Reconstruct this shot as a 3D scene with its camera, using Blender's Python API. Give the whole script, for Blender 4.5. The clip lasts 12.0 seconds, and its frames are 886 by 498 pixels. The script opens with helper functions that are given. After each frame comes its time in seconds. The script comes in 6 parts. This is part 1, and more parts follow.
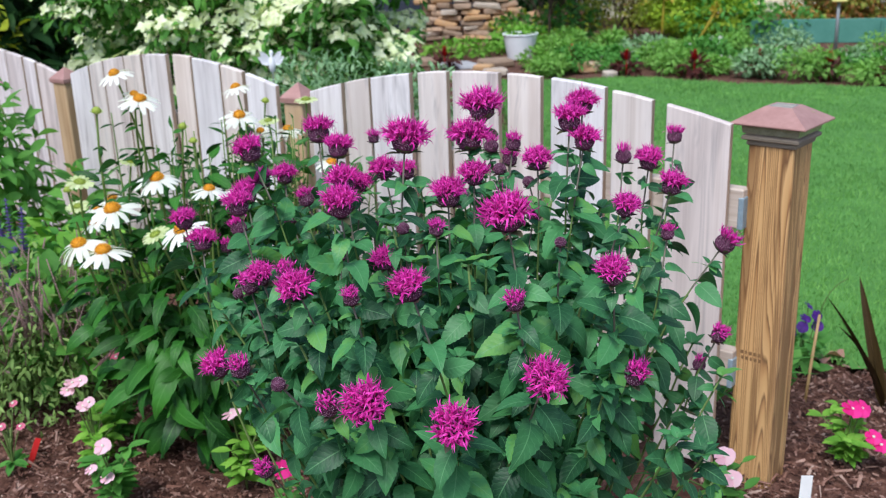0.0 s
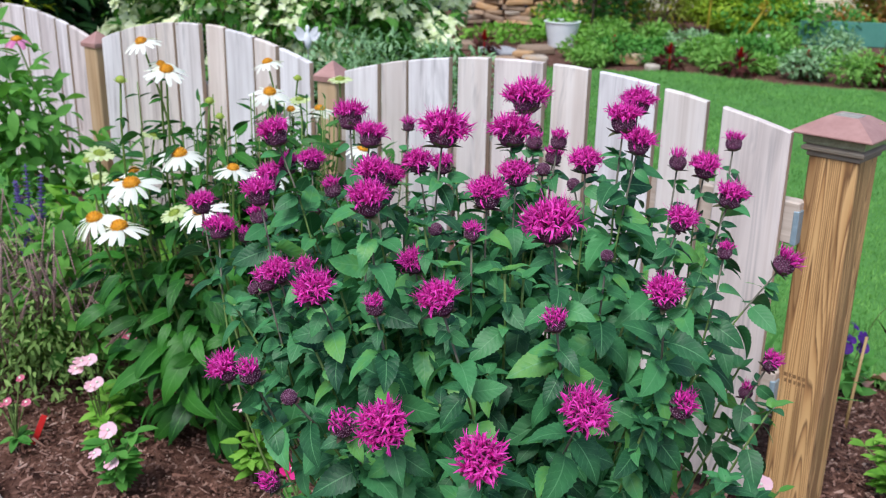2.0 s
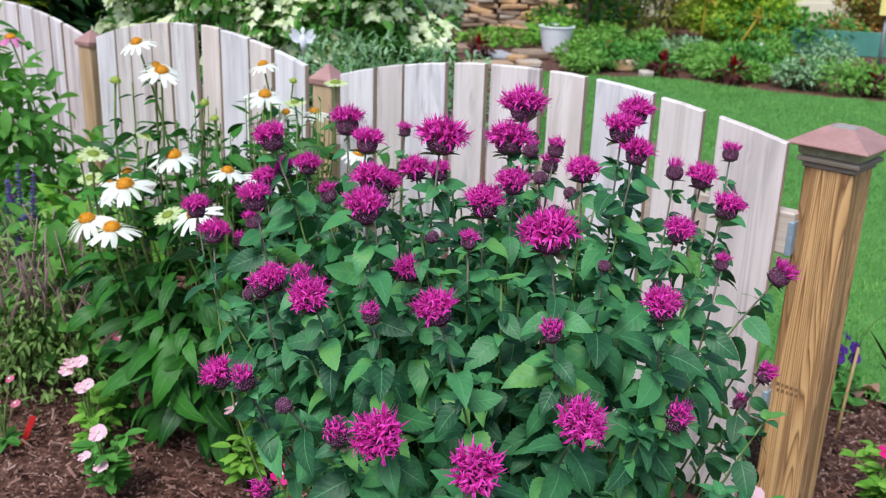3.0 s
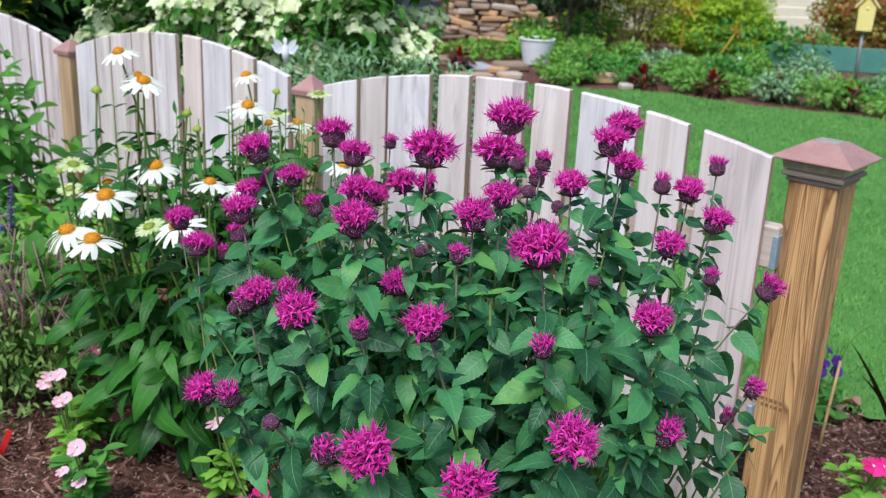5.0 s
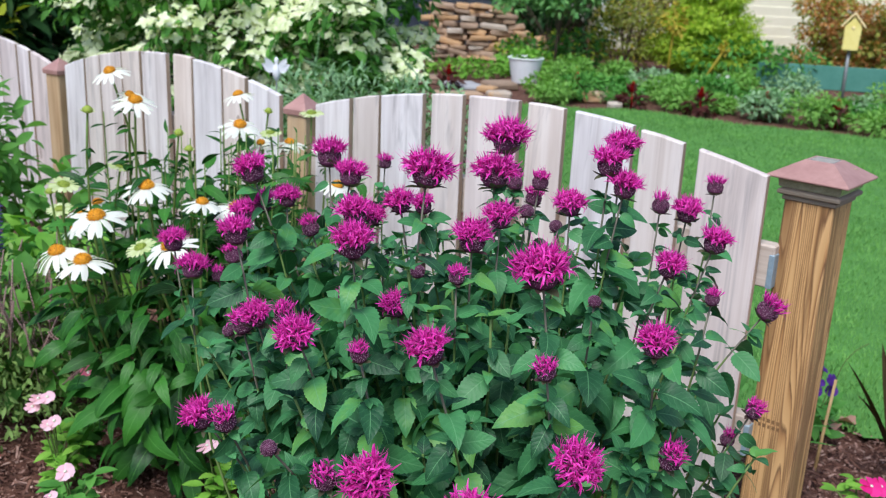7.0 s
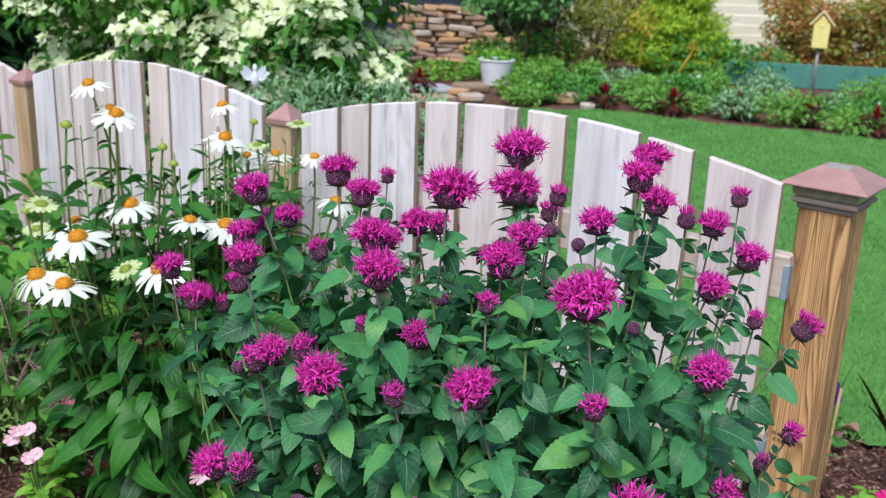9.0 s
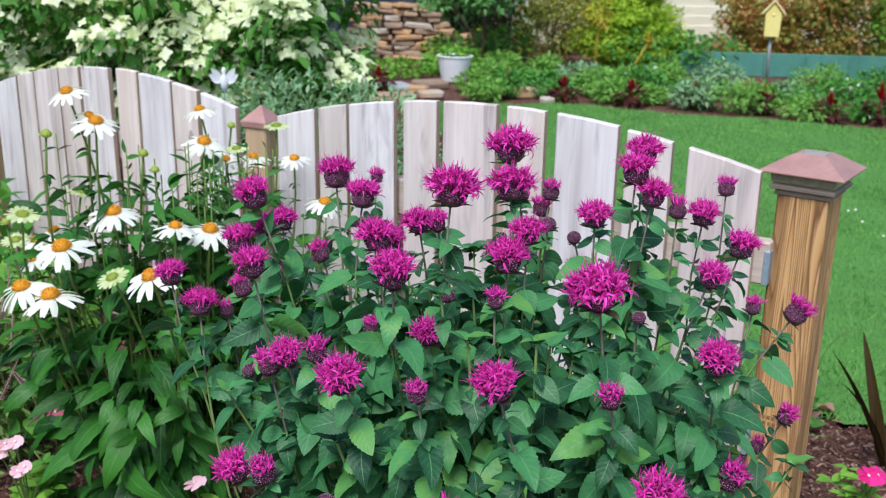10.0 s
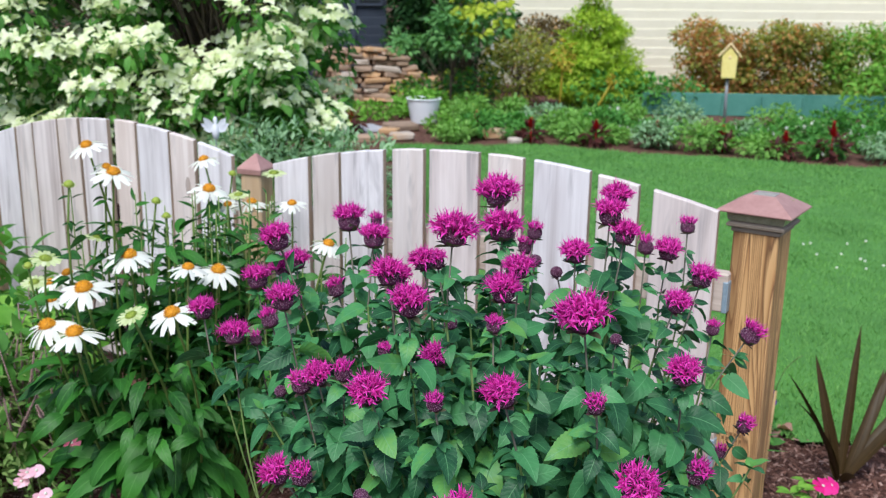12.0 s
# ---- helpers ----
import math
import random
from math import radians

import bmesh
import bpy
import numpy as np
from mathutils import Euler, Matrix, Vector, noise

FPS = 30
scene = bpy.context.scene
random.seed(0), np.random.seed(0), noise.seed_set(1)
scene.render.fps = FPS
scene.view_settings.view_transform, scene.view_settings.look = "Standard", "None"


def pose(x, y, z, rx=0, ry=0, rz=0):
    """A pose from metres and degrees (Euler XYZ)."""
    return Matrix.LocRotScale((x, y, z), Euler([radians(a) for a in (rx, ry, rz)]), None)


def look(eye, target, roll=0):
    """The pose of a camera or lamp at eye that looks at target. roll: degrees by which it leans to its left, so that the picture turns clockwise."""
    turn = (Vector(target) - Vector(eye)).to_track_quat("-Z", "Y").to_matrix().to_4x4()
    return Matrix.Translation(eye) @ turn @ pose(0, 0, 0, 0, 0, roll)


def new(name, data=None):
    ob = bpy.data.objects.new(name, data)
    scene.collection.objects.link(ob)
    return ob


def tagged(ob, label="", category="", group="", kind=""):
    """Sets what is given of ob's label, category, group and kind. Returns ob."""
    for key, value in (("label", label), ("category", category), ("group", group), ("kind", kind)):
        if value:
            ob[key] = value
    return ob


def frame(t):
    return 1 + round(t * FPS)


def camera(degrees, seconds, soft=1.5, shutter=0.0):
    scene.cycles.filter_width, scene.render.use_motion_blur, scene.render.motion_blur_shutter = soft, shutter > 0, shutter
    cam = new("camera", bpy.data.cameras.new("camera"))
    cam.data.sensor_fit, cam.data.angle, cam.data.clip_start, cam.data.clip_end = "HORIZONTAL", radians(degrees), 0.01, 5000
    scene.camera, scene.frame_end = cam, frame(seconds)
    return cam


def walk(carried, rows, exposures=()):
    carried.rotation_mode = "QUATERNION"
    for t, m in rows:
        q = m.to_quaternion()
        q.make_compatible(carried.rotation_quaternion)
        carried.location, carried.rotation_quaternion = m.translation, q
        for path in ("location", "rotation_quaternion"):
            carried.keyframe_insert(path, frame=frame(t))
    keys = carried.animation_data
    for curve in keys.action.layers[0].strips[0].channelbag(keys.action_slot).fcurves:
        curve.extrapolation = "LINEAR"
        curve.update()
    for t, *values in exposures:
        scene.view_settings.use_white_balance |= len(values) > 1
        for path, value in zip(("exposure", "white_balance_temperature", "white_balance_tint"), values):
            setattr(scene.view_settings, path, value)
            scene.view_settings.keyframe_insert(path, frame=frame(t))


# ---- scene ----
cam = camera(48.8, 12.0, 1.1)
PATH = [
    (0, (0.0440, -0.2073, 1.2122), (-0.0071, 1.6915, 0.5859), -1.85),
    (0.5, (0.0353, -0.1403, 1.2008), (-0.0771, 1.7468, 0.5480), -0.47),
    (1, (0.0354, -0.1125, 1.2064), (-0.0730, 1.7745, 0.5526), 0.03),
    (1.5, (0.0354, -0.0947, 1.2032), (-0.0731, 1.7913, 0.5464), 0.43),
    (2, (0.0301, -0.0926, 1.2032), (-0.0745, 1.7928, 0.5442), 1.04),
    (2.5, (0.0249, -0.0902, 1.2084), (-0.0686, 1.7972, 0.5532), 1.56),
    (3, (0.0228, -0.0860, 1.2082), (-0.0637, 1.8020, 0.5540), 1.97),
    (5, (0.0101, -0.0744, 1.2076), (-0.0340, 1.8229, 0.5763), 2.56),
    (5.5, (0.0122, -0.0715, 1.2032), (-0.0286, 1.8347, 0.5991), 2.47),
    (6, (0.0090, -0.0696, 1.2000), (-0.0227, 1.8390, 0.6028), 2.69),
    (6.5, (0.0016, -0.0622, 1.1996), (-0.0241, 1.8466, 0.6031), 2.90),
    (7, (-0.0036, -0.0587, 1.2048), (-0.0252, 1.8508, 0.6105), 2.61),
    (9, (-0.0743, 0.0290, 1.2046), (-0.0269, 1.9396, 0.6153), 2.14),
    (9.5, (-0.1134, 0.0512, 1.2059), (-0.0170, 1.9576, 0.6089), 1.43),
    (10, (-0.1302, 0.0175, 1.2082), (0.0022, 1.9229, 0.6150), 1.00),
    (10.5, (-0.1573, -0.0498, 1.2307), (-0.0017, 1.8567, 0.6468), 0.85),
    (11, (-0.1710, -0.1034, 1.2374), (0.0011, 1.8108, 0.6839), 0.68),
    (11.5, (-0.1771, -0.1467, 1.2539), (0.0132, 1.7710, 0.7191), 0.72),
    (12, (-0.1939, -0.1592, 1.2581), (0.0077, 1.7622, 0.7408), 0.74),
]
walk(cam, [(t, look(eye, target, roll)) for t, eye, target, roll in PATH])

# the lens is focused on the near flowers, so the far garden goes a little soft
cam.data.dof.use_dof = True
cam.data.dof.focus_distance = 1.14
cam.data.dof.aperture_fstop = 11.0

# ---- world and light: bright overcast, the sun veiled, high and behind the camera's right ----
SUN_UP, SUN_TURN = 57.0, 200.0
world = bpy.data.worlds.new("world")
scene.world = world
world.use_nodes = True
wn = world.node_tree.nodes
sky = wn.new("ShaderNodeTexSky")
sky.sky_type, sky.sun_disc = "NISHITA", False
sky.sun_elevation, sky.sun_rotation = radians(SUN_UP), radians(SUN_TURN)
sky.air_density, sky.dust_density, sky.ozone_density = 1.0, 1.5, 1.2
wn["Background"].inputs["Strength"].default_value = 0.12
world.node_tree.links.new(sky.outputs["Color"], wn["Background"].inputs["Color"])
sun = new("sun", bpy.data.lights.new("sun", "SUN"))
sun.data.energy, sun.data.angle, sun.data.color = 2.2, radians(25), (0.97, 0.985, 1.0)
sun.matrix_world = look((0, 0, 0), (-math.sin(radians(SUN_TURN)), -math.cos(radians(SUN_TURN)), -math.tan(radians(SUN_UP))))
scene.view_settings.exposure = 0.65


# ---- materials ----
def base_mat(name, rough=0.7, metal=0.0, spec=0.4):
    m = bpy.data.materials.new(name)
    m.use_nodes = True
    p = m.node_tree.nodes["Principled BSDF"]
    p.inputs["Roughness"].default_value = rough
    p.inputs["Metallic"].default_value = metal
    p.inputs["Specular IOR Level"].default_value = spec
    return m, m.node_tree, p


def math_node(nt, op, a, b=None):
    n = nt.nodes.new("ShaderNodeMath")
    n.operation = op
    for k, v in enumerate((a, b)):
        if v is None:
            continue
        if isinstance(v, (int, float)):
            n.inputs[k].default_value = v
        else:
            nt.links.new(v, n.inputs[k])
    return n.outputs[0]


def mix_col(nt, fac, a, b, kind="MIX"):
    n = nt.nodes.new("ShaderNodeMix")
    n.data_type, n.blend_type = "RGBA", kind
    for k, v in ((0, fac), (6, a), (7, b)):
        if isinstance(v, (int, float)):
            n.inputs[k].default_value = v
        elif isinstance(v, tuple):
            n.inputs[k].default_value = (*v, 1.0)
        else:
            nt.links.new(v, n.inputs[k])
    return n.outputs[2]


def coords(nt, scale=(1, 1, 1), rand=True, kind="Object"):
    tc = nt.nodes.new("ShaderNodeTexCoord")
    mp = nt.nodes.new("ShaderNodeMapping")
    mp.inputs["Scale"].default_value = scale
    nt.links.new(tc.outputs[kind], mp.inputs["Vector"])
    if rand:
        oi = nt.nodes.new("ShaderNodeObjectInfo")
        nt.links.new(math_node(nt, "MULTIPLY", oi.outputs["Random"], 37.0), mp.inputs["Location"])
    return mp.outputs["Vector"]


def noise_fac(nt, vec, scale, detail=4.0, rough=0.6, distort=0.0):
    n = nt.nodes.new("ShaderNodeTexNoise")
    n.inputs["Scale"].default_value = scale
    n.inputs["Detail"].default_value = detail
    n.inputs["Roughness"].default_value = rough
    n.inputs["Distortion"].default_value = distort
    nt.links.new(vec, n.inputs["Vector"])
    return n.outputs["Fac"]


def ramp(nt, fac, stops):
    n = nt.nodes.new("ShaderNodeValToRGB")
    while len(n.color_ramp.elements) < len(stops):
        n.color_ramp.elements.new(0.5)
    for e, (at, c) in zip(n.color_ramp.elements, stops):
        e.position, e.color = at, (*c, 1.0)
    nt.links.new(fac, n.inputs["Fac"])
    return n.outputs["Color"]


def bump(nt, p, height, strength=0.3, dist=0.002):
    n = nt.nodes.new("ShaderNodeBump")
    n.inputs["Strength"].default_value, n.inputs["Distance"].default_value = strength, dist
    nt.links.new(height, n.inputs["Height"])
    nt.links.new(n.outputs["Normal"], p.inputs["Normal"])


def variation(nt, island=True):
    """One random number for each joined piece or for each object."""
    if island:
        return nt.nodes.new("ShaderNodeNewGeometry").outputs["Random Per Island"]
    return nt.nodes.new("ShaderNodeObjectInfo").outputs["Random"]


def mottled(name, stops, scale=30.0, rough=0.75, fine=120.0, bump_size=0.002, bump_power=0.3, metal=0.0, spec=0.4, island=None):
    """A rough surface: colours over two scales of noise, with fine relief."""
    m, nt, p = base_mat(name, rough, metal, spec)
    v = coords(nt)
    a, b = noise_fac(nt, v, scale), noise_fac(nt, v, fine, 3.0)
    f = math_node(nt, "ADD", math_node(nt, "MULTIPLY", a, 0.7), math_node(nt, "MULTIPLY", b, 0.3))
    if island is not None:
        f = math_node(nt, "ADD", math_node(nt, "MULTIPLY", f, 0.45), math_node(nt, "MULTIPLY", variation(nt, island), 0.55))
    nt.links.new(ramp(nt, f, stops), p.inputs["Base Color"])
    bump(nt, p, b, bump_power, bump_size)
    return m


def leaf_mat(name, dark, light, vein=(0.2, 0.3, 0.1), island=True, rough=0.5, glow=0.25, veins=True, spec=0.35, ribs=9.0, third=None, quilt=0.17, pale=0.16):
    """A leaf with a pale midrib and side ribs laid along its length, and light that comes through it."""
    m, nt, p = base_mat(name, rough, 0.0, spec)
    v = coords(nt, rand=False)
    n = noise_fac(nt, v, 45.0, 3.0)
    r = variation(nt, island)
    f = math_node(nt, "ADD", math_node(nt, "MULTIPLY", n, 0.4), math_node(nt, "MULTIPLY", r, 0.6))
    col = ramp(nt, f, [(0.15, dark), (0.85, light)] if third is None else [(0.15, dark), (0.70, light), (0.80, third)])
    if veins:
        uv = nt.nodes.new("ShaderNodeUVMap")
        sep = nt.nodes.new("ShaderNodeSeparateXYZ")
        nt.links.new(uv.outputs["UV"], sep.inputs["Vector"])
        off = math_node(nt, "ABSOLUTE", math_node(nt, "SUBTRACT", sep.outputs["X"], 0.5))
        mid = math_node(nt, "LESS_THAN", off, 0.022)
        phase = math_node(nt, "SUBTRACT", math_node(nt, "MULTIPLY", sep.outputs["Y"], ribs), math_node(nt, "MULTIPLY", off, ribs * 0.62))
        saw = math_node(nt, "PINGPONG", phase, 0.5)
        line = ramp(nt, saw, [(0.0, (1, 1, 1)), (0.10, (0, 0, 0))])
        mark = math_node(nt, "MAXIMUM", math_node(nt, "MULTIPLY", mid, 0.6), math_node(nt, "MULTIPLY", line, pale))
        col = mix_col(nt, mark, col, vein)
        net = noise_fac(nt, v, 420.0, 2.0)
        puff = math_node(nt, "POWER", math_node(nt, "MULTIPLY", saw, 2.0), 0.5)
        bump(nt, p, math_node(nt, "ADD", puff, math_node(nt, "MULTIPLY", net, 0.5)), quilt, 0.002)
    nt.links.new(col, p.inputs["Base Color"])
    tr = nt.nodes.new("ShaderNodeBsdfTranslucent")
    nt.links.new(mix_col(nt, 1.0, col, (1.2, 1.25, 0.7), "MULTIPLY"), tr.inputs["Color"])
    mx = nt.nodes.new("ShaderNodeMixShader")
    mx.inputs["Fac"].default_value = glow
    nt.links.new(p.outputs["BSDF"], mx.inputs[1])
    nt.links.new(tr.outputs["BSDF"], mx.inputs[2])
    nt.links.new(mx.outputs["Shader"], nt.nodes["Material Output"].inputs["Surface"])
    return m


def wood_mat(name, stops, grain=(60, 60, 2.2), rough=0.75, tint=None, knots=True, bump_power=0.25):
    """Boards with the grain along their own z; each board has its own stretch of it."""
    m, nt, p = base_mat(name, rough, 0.0, 0.3)
    v = coords(nt, grain)
    a = noise_fac(nt, v, 1.0, 5.0, 0.65, 0.6)
    b = noise_fac(nt, coords(nt, (grain[0] * 5, grain[1] * 5, grain[2] * 2)), 1.0, 2.0)
    stain = noise_fac(nt, coords(nt, (9, 9, 2.5)), 1.0, 3.0)
    f = math_node(nt, "ADD", math_node(nt, "MULTIPLY", a, 0.86), math_node(nt, "MULTIPLY", b, 0.14))
    col = ramp(nt, f, stops)
    if tint:
        fac = ramp(nt, math_node(nt, "ADD", math_node(nt, "MULTIPLY", variation(nt, False), 0.8), math_node(nt, "MULTIPLY", stain, 0.4)), [(0.45, (0.04, 0.04, 0.04)), (0.95, (0.9, 0.9, 0.9))])
        col = mix_col(nt, fac, col, mix_col(nt, 1.0, col, tint, "MULTIPLY"))
    if tint:
        mildew = ramp(nt, noise_fac(nt, coords(nt, (17, 17, 1.7)), 1.0, 4.0, 0.7, 0.8), [(0.56, (0, 0, 0)), (0.70, (0.55, 0.55, 0.55))])
        col = mix_col(nt, mildew, col, (0.27, 0.25, 0.265))
    if knots:
        k = nt.nodes.new("ShaderNodeTexVoronoi")
        k.inputs["Scale"].default_value = 1.0
        nt.links.new(coords(nt, (8, 8, 3.0)), k.inputs["Vector"])
        col = mix_col(nt, math_node(nt, "MULTIPLY", math_node(nt, "LESS_THAN", k.outputs["Distance"], 0.09), 0.55), col, (0.2, 0.12, 0.08))
    grey = ramp(nt, stain, [(0.35, (1, 1, 1)), (0.72, (0.62, 0.60, 0.60))])
    nt.links.new(mix_col(nt, 0.6, col, mix_col(nt, 1.0, col, grey, "MULTIPLY")), p.inputs["Base Color"])
    bump(nt, p, f, bump_power, 0.002)
    return m


def pine_mat():
    """Treated pine: close amber and brown rings drawn out along the post, with a few resin-dark streaks."""
    m, nt, p = base_mat("treated_pine", 0.6, 0.0, 0.35)
    bend = noise_fac(nt, coords(nt, (9, 9, 1.0), rand=False), 1.0, 2.0)
    big = noise_fac(nt, coords(nt, (26, 26, 0.9), rand=False), 1.0, 0.0, 0.4)
    f0 = math_node(nt, "ADD", math_node(nt, "MULTIPLY", big, 21.0), math_node(nt, "MULTIPLY", bend, 4.0))
    ring = math_node(nt, "FRACT", f0)
    fine = noise_fac(nt, coords(nt, (340, 340, 4), rand=False), 1.0, 2.0)
    f = math_node(nt, "ADD", math_node(nt, "MULTIPLY", ring, 0.78), math_node(nt, "MULTIPLY", fine, 0.22))
    col = ramp(nt, f, [(0.05, (0.70, 0.430, 0.190)), (0.48, (0.60, 0.340, 0.138)), (0.68, (0.40, 0.195, 0.070)), (0.79, (0.13, 0.052, 0.018)), (0.88, (0.58, 0.335, 0.140))])
    st = noise_fac(nt, coords(nt, (34, 34, 1.4), rand=False), 1.0, 4.0, 0.6)
    wet = ramp(nt, st, [(0.53, (0, 0, 0)), (0.58, (1, 1, 1))])
    col = mix_col(nt, math_node(nt, "MULTIPLY", wet, 0.62), col, (0.15, 0.060, 0.016))
    pale = noise_fac(nt, coords(nt, (7, 7, 1.0), rand=False), 1.3, 2.0)
    col = mix_col(nt, math_node(nt, "MULTIPLY", pale, 0.25), col, (0.58, 0.41, 0.25))
    nt.links.new(col, p.inputs["Base Color"])
    bump(nt, p, f, 0.3, 0.0015)
    return m


def grass_mat():
    """Lawn blades: each its own green, in broad paler and deeper patches."""
    m, nt, p = base_mat("grass_blade", 0.6, 0.0, 0.3)
    broad = noise_fac(nt, coords(nt, (1.0, 0.55, 1.0), rand=False), 2.6, 4.0, 0.65)
    patch = ramp(nt, broad, [(0.36, (0.80, 0.82, 0.86)), (0.62, (1.10, 1.08, 1.0))])
    col = mix_col(nt, 1.0, ramp(nt, variation(nt), [(0.0, (0.102, 0.285, 0.060)), (1.0, (0.240, 0.500, 0.135))]), patch, "MULTIPLY")
    nt.links.new(col, p.inputs["Base Color"])
    tr = nt.nodes.new("ShaderNodeBsdfTranslucent")
    nt.links.new(col, tr.inputs["Color"])
    mx = nt.nodes.new("ShaderNodeMixShader")
    mx.inputs["Fac"].default_value = 0.3
    nt.links.new(p.outputs["BSDF"], mx.inputs[1])
    nt.links.new(tr.outputs["BSDF"], mx.inputs[2])
    nt.links.new(mx.outputs["Shader"], nt.nodes["Material Output"].inputs["Surface"])
    return m


def petal_mat():
    """Magenta petals: deep at the base; highlights are painted in as pinker tips and rims."""
    m, nt, p = base_mat("magenta_petal", 0.5, 0.0, 0.3)
    sep = nt.nodes.new("ShaderNodeSeparateXYZ")
    nt.links.new(nt.nodes.new("ShaderNodeUVMap").outputs["UV"], sep.inputs["Vector"])
    col = ramp(nt, variation(nt), [(0.0, (0.42, 0.003, 0.200)), (0.6, (0.79, 0.020, 0.425)), (1.0, (0.94, 0.090, 0.62))])
    col = mix_col(nt, ramp(nt, sep.outputs["Y"], [(0.0, (0.55, 0.55, 0.55)), (0.35, (0, 0, 0))]), col, (0.24, 0.002, 0.12))
    # light on the petal edges, put into the colour: paler rims towards the tip
    rim = ramp(nt, math_node(nt, "ABSOLUTE", math_node(nt, "SUBTRACT", sep.outputs["X"], 0.5)), [(0.22, (0, 0, 0)), (0.5, (1, 1, 1))])
    col = mix_col(nt, math_node(nt, "MULTIPLY", math_node(nt, "MULTIPLY", rim, sep.outputs["Y"]), 0.55), col, (0.96, 0.22, 0.66))
    nt.links.new(col, p.inputs["Base Color"])
    tr = nt.nodes.new("ShaderNodeBsdfTranslucent")
    nt.links.new(col, tr.inputs["Color"])
    mx = nt.nodes.new("ShaderNodeMixShader")
    mx.inputs["Fac"].default_value = 0.28
    nt.links.new(p.outputs["BSDF"], mx.inputs[1])
    nt.links.new(tr.outputs["BSDF"], mx.inputs[2])
    nt.links.new(mx.outputs["Shader"], nt.nodes["Material Output"].inputs["Surface"])
    return m


def calyx_mat():
    """Plum cups with pale downy rims."""
    m, nt, p = base_mat("plum_calyx", 0.75, 0.0, 0.2)
    n = noise_fac(nt, coords(nt), 9.0, 3.0)
    f = math_node(nt, "ADD", math_node(nt, "MULTIPLY", n, 0.5), math_node(nt, "MULTIPLY", variation(nt), 0.5))
    col = ramp(nt, f, [(0.25, (0.055, 0.016, 0.036)), (0.6, (0.150, 0.040, 0.100)), (0.85, (0.26, 0.10, 0.18))])
    sep = nt.nodes.new("ShaderNodeSeparateXYZ")
    nt.links.new(nt.nodes.new("ShaderNodeUVMap").outputs["UV"], sep.inputs["Vector"])
    rim = ramp(nt, sep.outputs["Y"], [(0.55, (0, 0, 0)), (0.95, (1, 1, 1))])
    nt.links.new(mix_col(nt, math_node(nt, "MULTIPLY", math_node(nt, "MULTIPLY", rim, variation(nt)), 0.75), col, (0.50, 0.38, 0.46)), p.inputs["Base Color"])
    return m


PINE = pine_mat()
POST_WOOD = wood_mat("faded_pine", [(0.28, (0.33, 0.20, 0.10)), (0.45, (0.52, 0.35, 0.20)), (0.7, (0.62, 0.46, 0.30))], grain=(40, 40, 1.2))
PICKET = wood_mat("whitewashed_picket", [(0.25, (0.40, 0.355, 0.35)), (0.40, (0.66, 0.62, 0.635)), (0.58, (0.82, 0.79, 0.81)), (0.80, (0.64, 0.58, 0.575))], tint=(0.93, 0.84, 0.78), grain=(24, 24, 0.8))
PALE_PICKET = wood_mat("pale_cedar_picket", [(0.25, (0.48, 0.40, 0.365)), (0.40, (0.68, 0.60, 0.565)), (0.60, (0.79, 0.725, 0.70)), (0.82, (0.62, 0.53, 0.485))], tint=(0.95, 0.85, 0.78), grain=(30, 30, 1.0))
CEDAR = wood_mat("brown_cedar", [(0.3, (0.36, 0.25, 0.18)), (0.7, (0.58, 0.44, 0.34))], grain=(60, 60, 2))
RAIL = wood_mat("weathered_rail", [(0.3, (0.45, 0.36, 0.30)), (0.7, (0.68, 0.60, 0.54))], grain=(2.2, 60, 60))
COPPER = mottled("dull_copper", [(0.3, (0.36, 0.185, 0.17)), (0.7, (0.50, 0.29, 0.26))], 18, 0.5, 90, 0.001, 0.15, 0.25)
MOLDING = wood_mat("grey_molding", [(0.3, (0.20, 0.16, 0.12)), (0.7, (0.36, 0.30, 0.24))], grain=(8, 8, 120), knots=False)
NECK = mottled("olive_clear_plastic", [(0.3, (0.20, 0.19, 0.11)), (0.7, (0.42, 0.40, 0.28))], 40, 0.18, 200, 0.001, 0.1, 0.0, 0.6)
SOLAR = mottled("solar_plate", [(0.3, (0.24, 0.22, 0.20)), (0.7, (0.40, 0.37, 0.33))], 60, 0.25, 200, 0.001, 0.1, 0.0, 0.6)
STAMP = mottled("faded_ink", [(0.3, (0.17, 0.092, 0.042)), (0.7, (0.29, 0.16, 0.072))], 90, 0.8)
BRACKET = mottled("blue_grey_bracket", [(0.3, (0.22, 0.31, 0.38)), (0.7, (0.33, 0.43, 0.50))], 30, 0.5, 120, 0.001, 0.15, 0.2)
BALM_GREENS = dict(dark=(0.006, 0.050, 0.024), light=(0.068, 0.270, 0.092), vein=(0.13, 0.34, 0.15), third=(0.115, 0.320, 0.070), spec=0.33, glow=0.19, rough=0.48, ribs=7.0, quilt=0.16, pale=0.20)
BALM_LEAF = leaf_mat("bee_balm_leaf", island=False, **BALM_GREENS)
BALM_LEAVES = leaf_mat("bee_balm_leaves", **BALM_GREENS)
BALM_STEM = mottled("bee_balm_stem", [(0.3, (0.085, 0.165, 0.04)), (0.52, (0.16, 0.26, 0.075)), (0.7, (0.15, 0.18, 0.08))], 14, 0.6)
BALM_TOP = mottled("bee_balm_upper_stem", [(0.3, (0.10, 0.085, 0.075)), (0.7, (0.17, 0.17, 0.12))], 14, 0.6)
PETAL = petal_mat()
CALYX = calyx_mat()
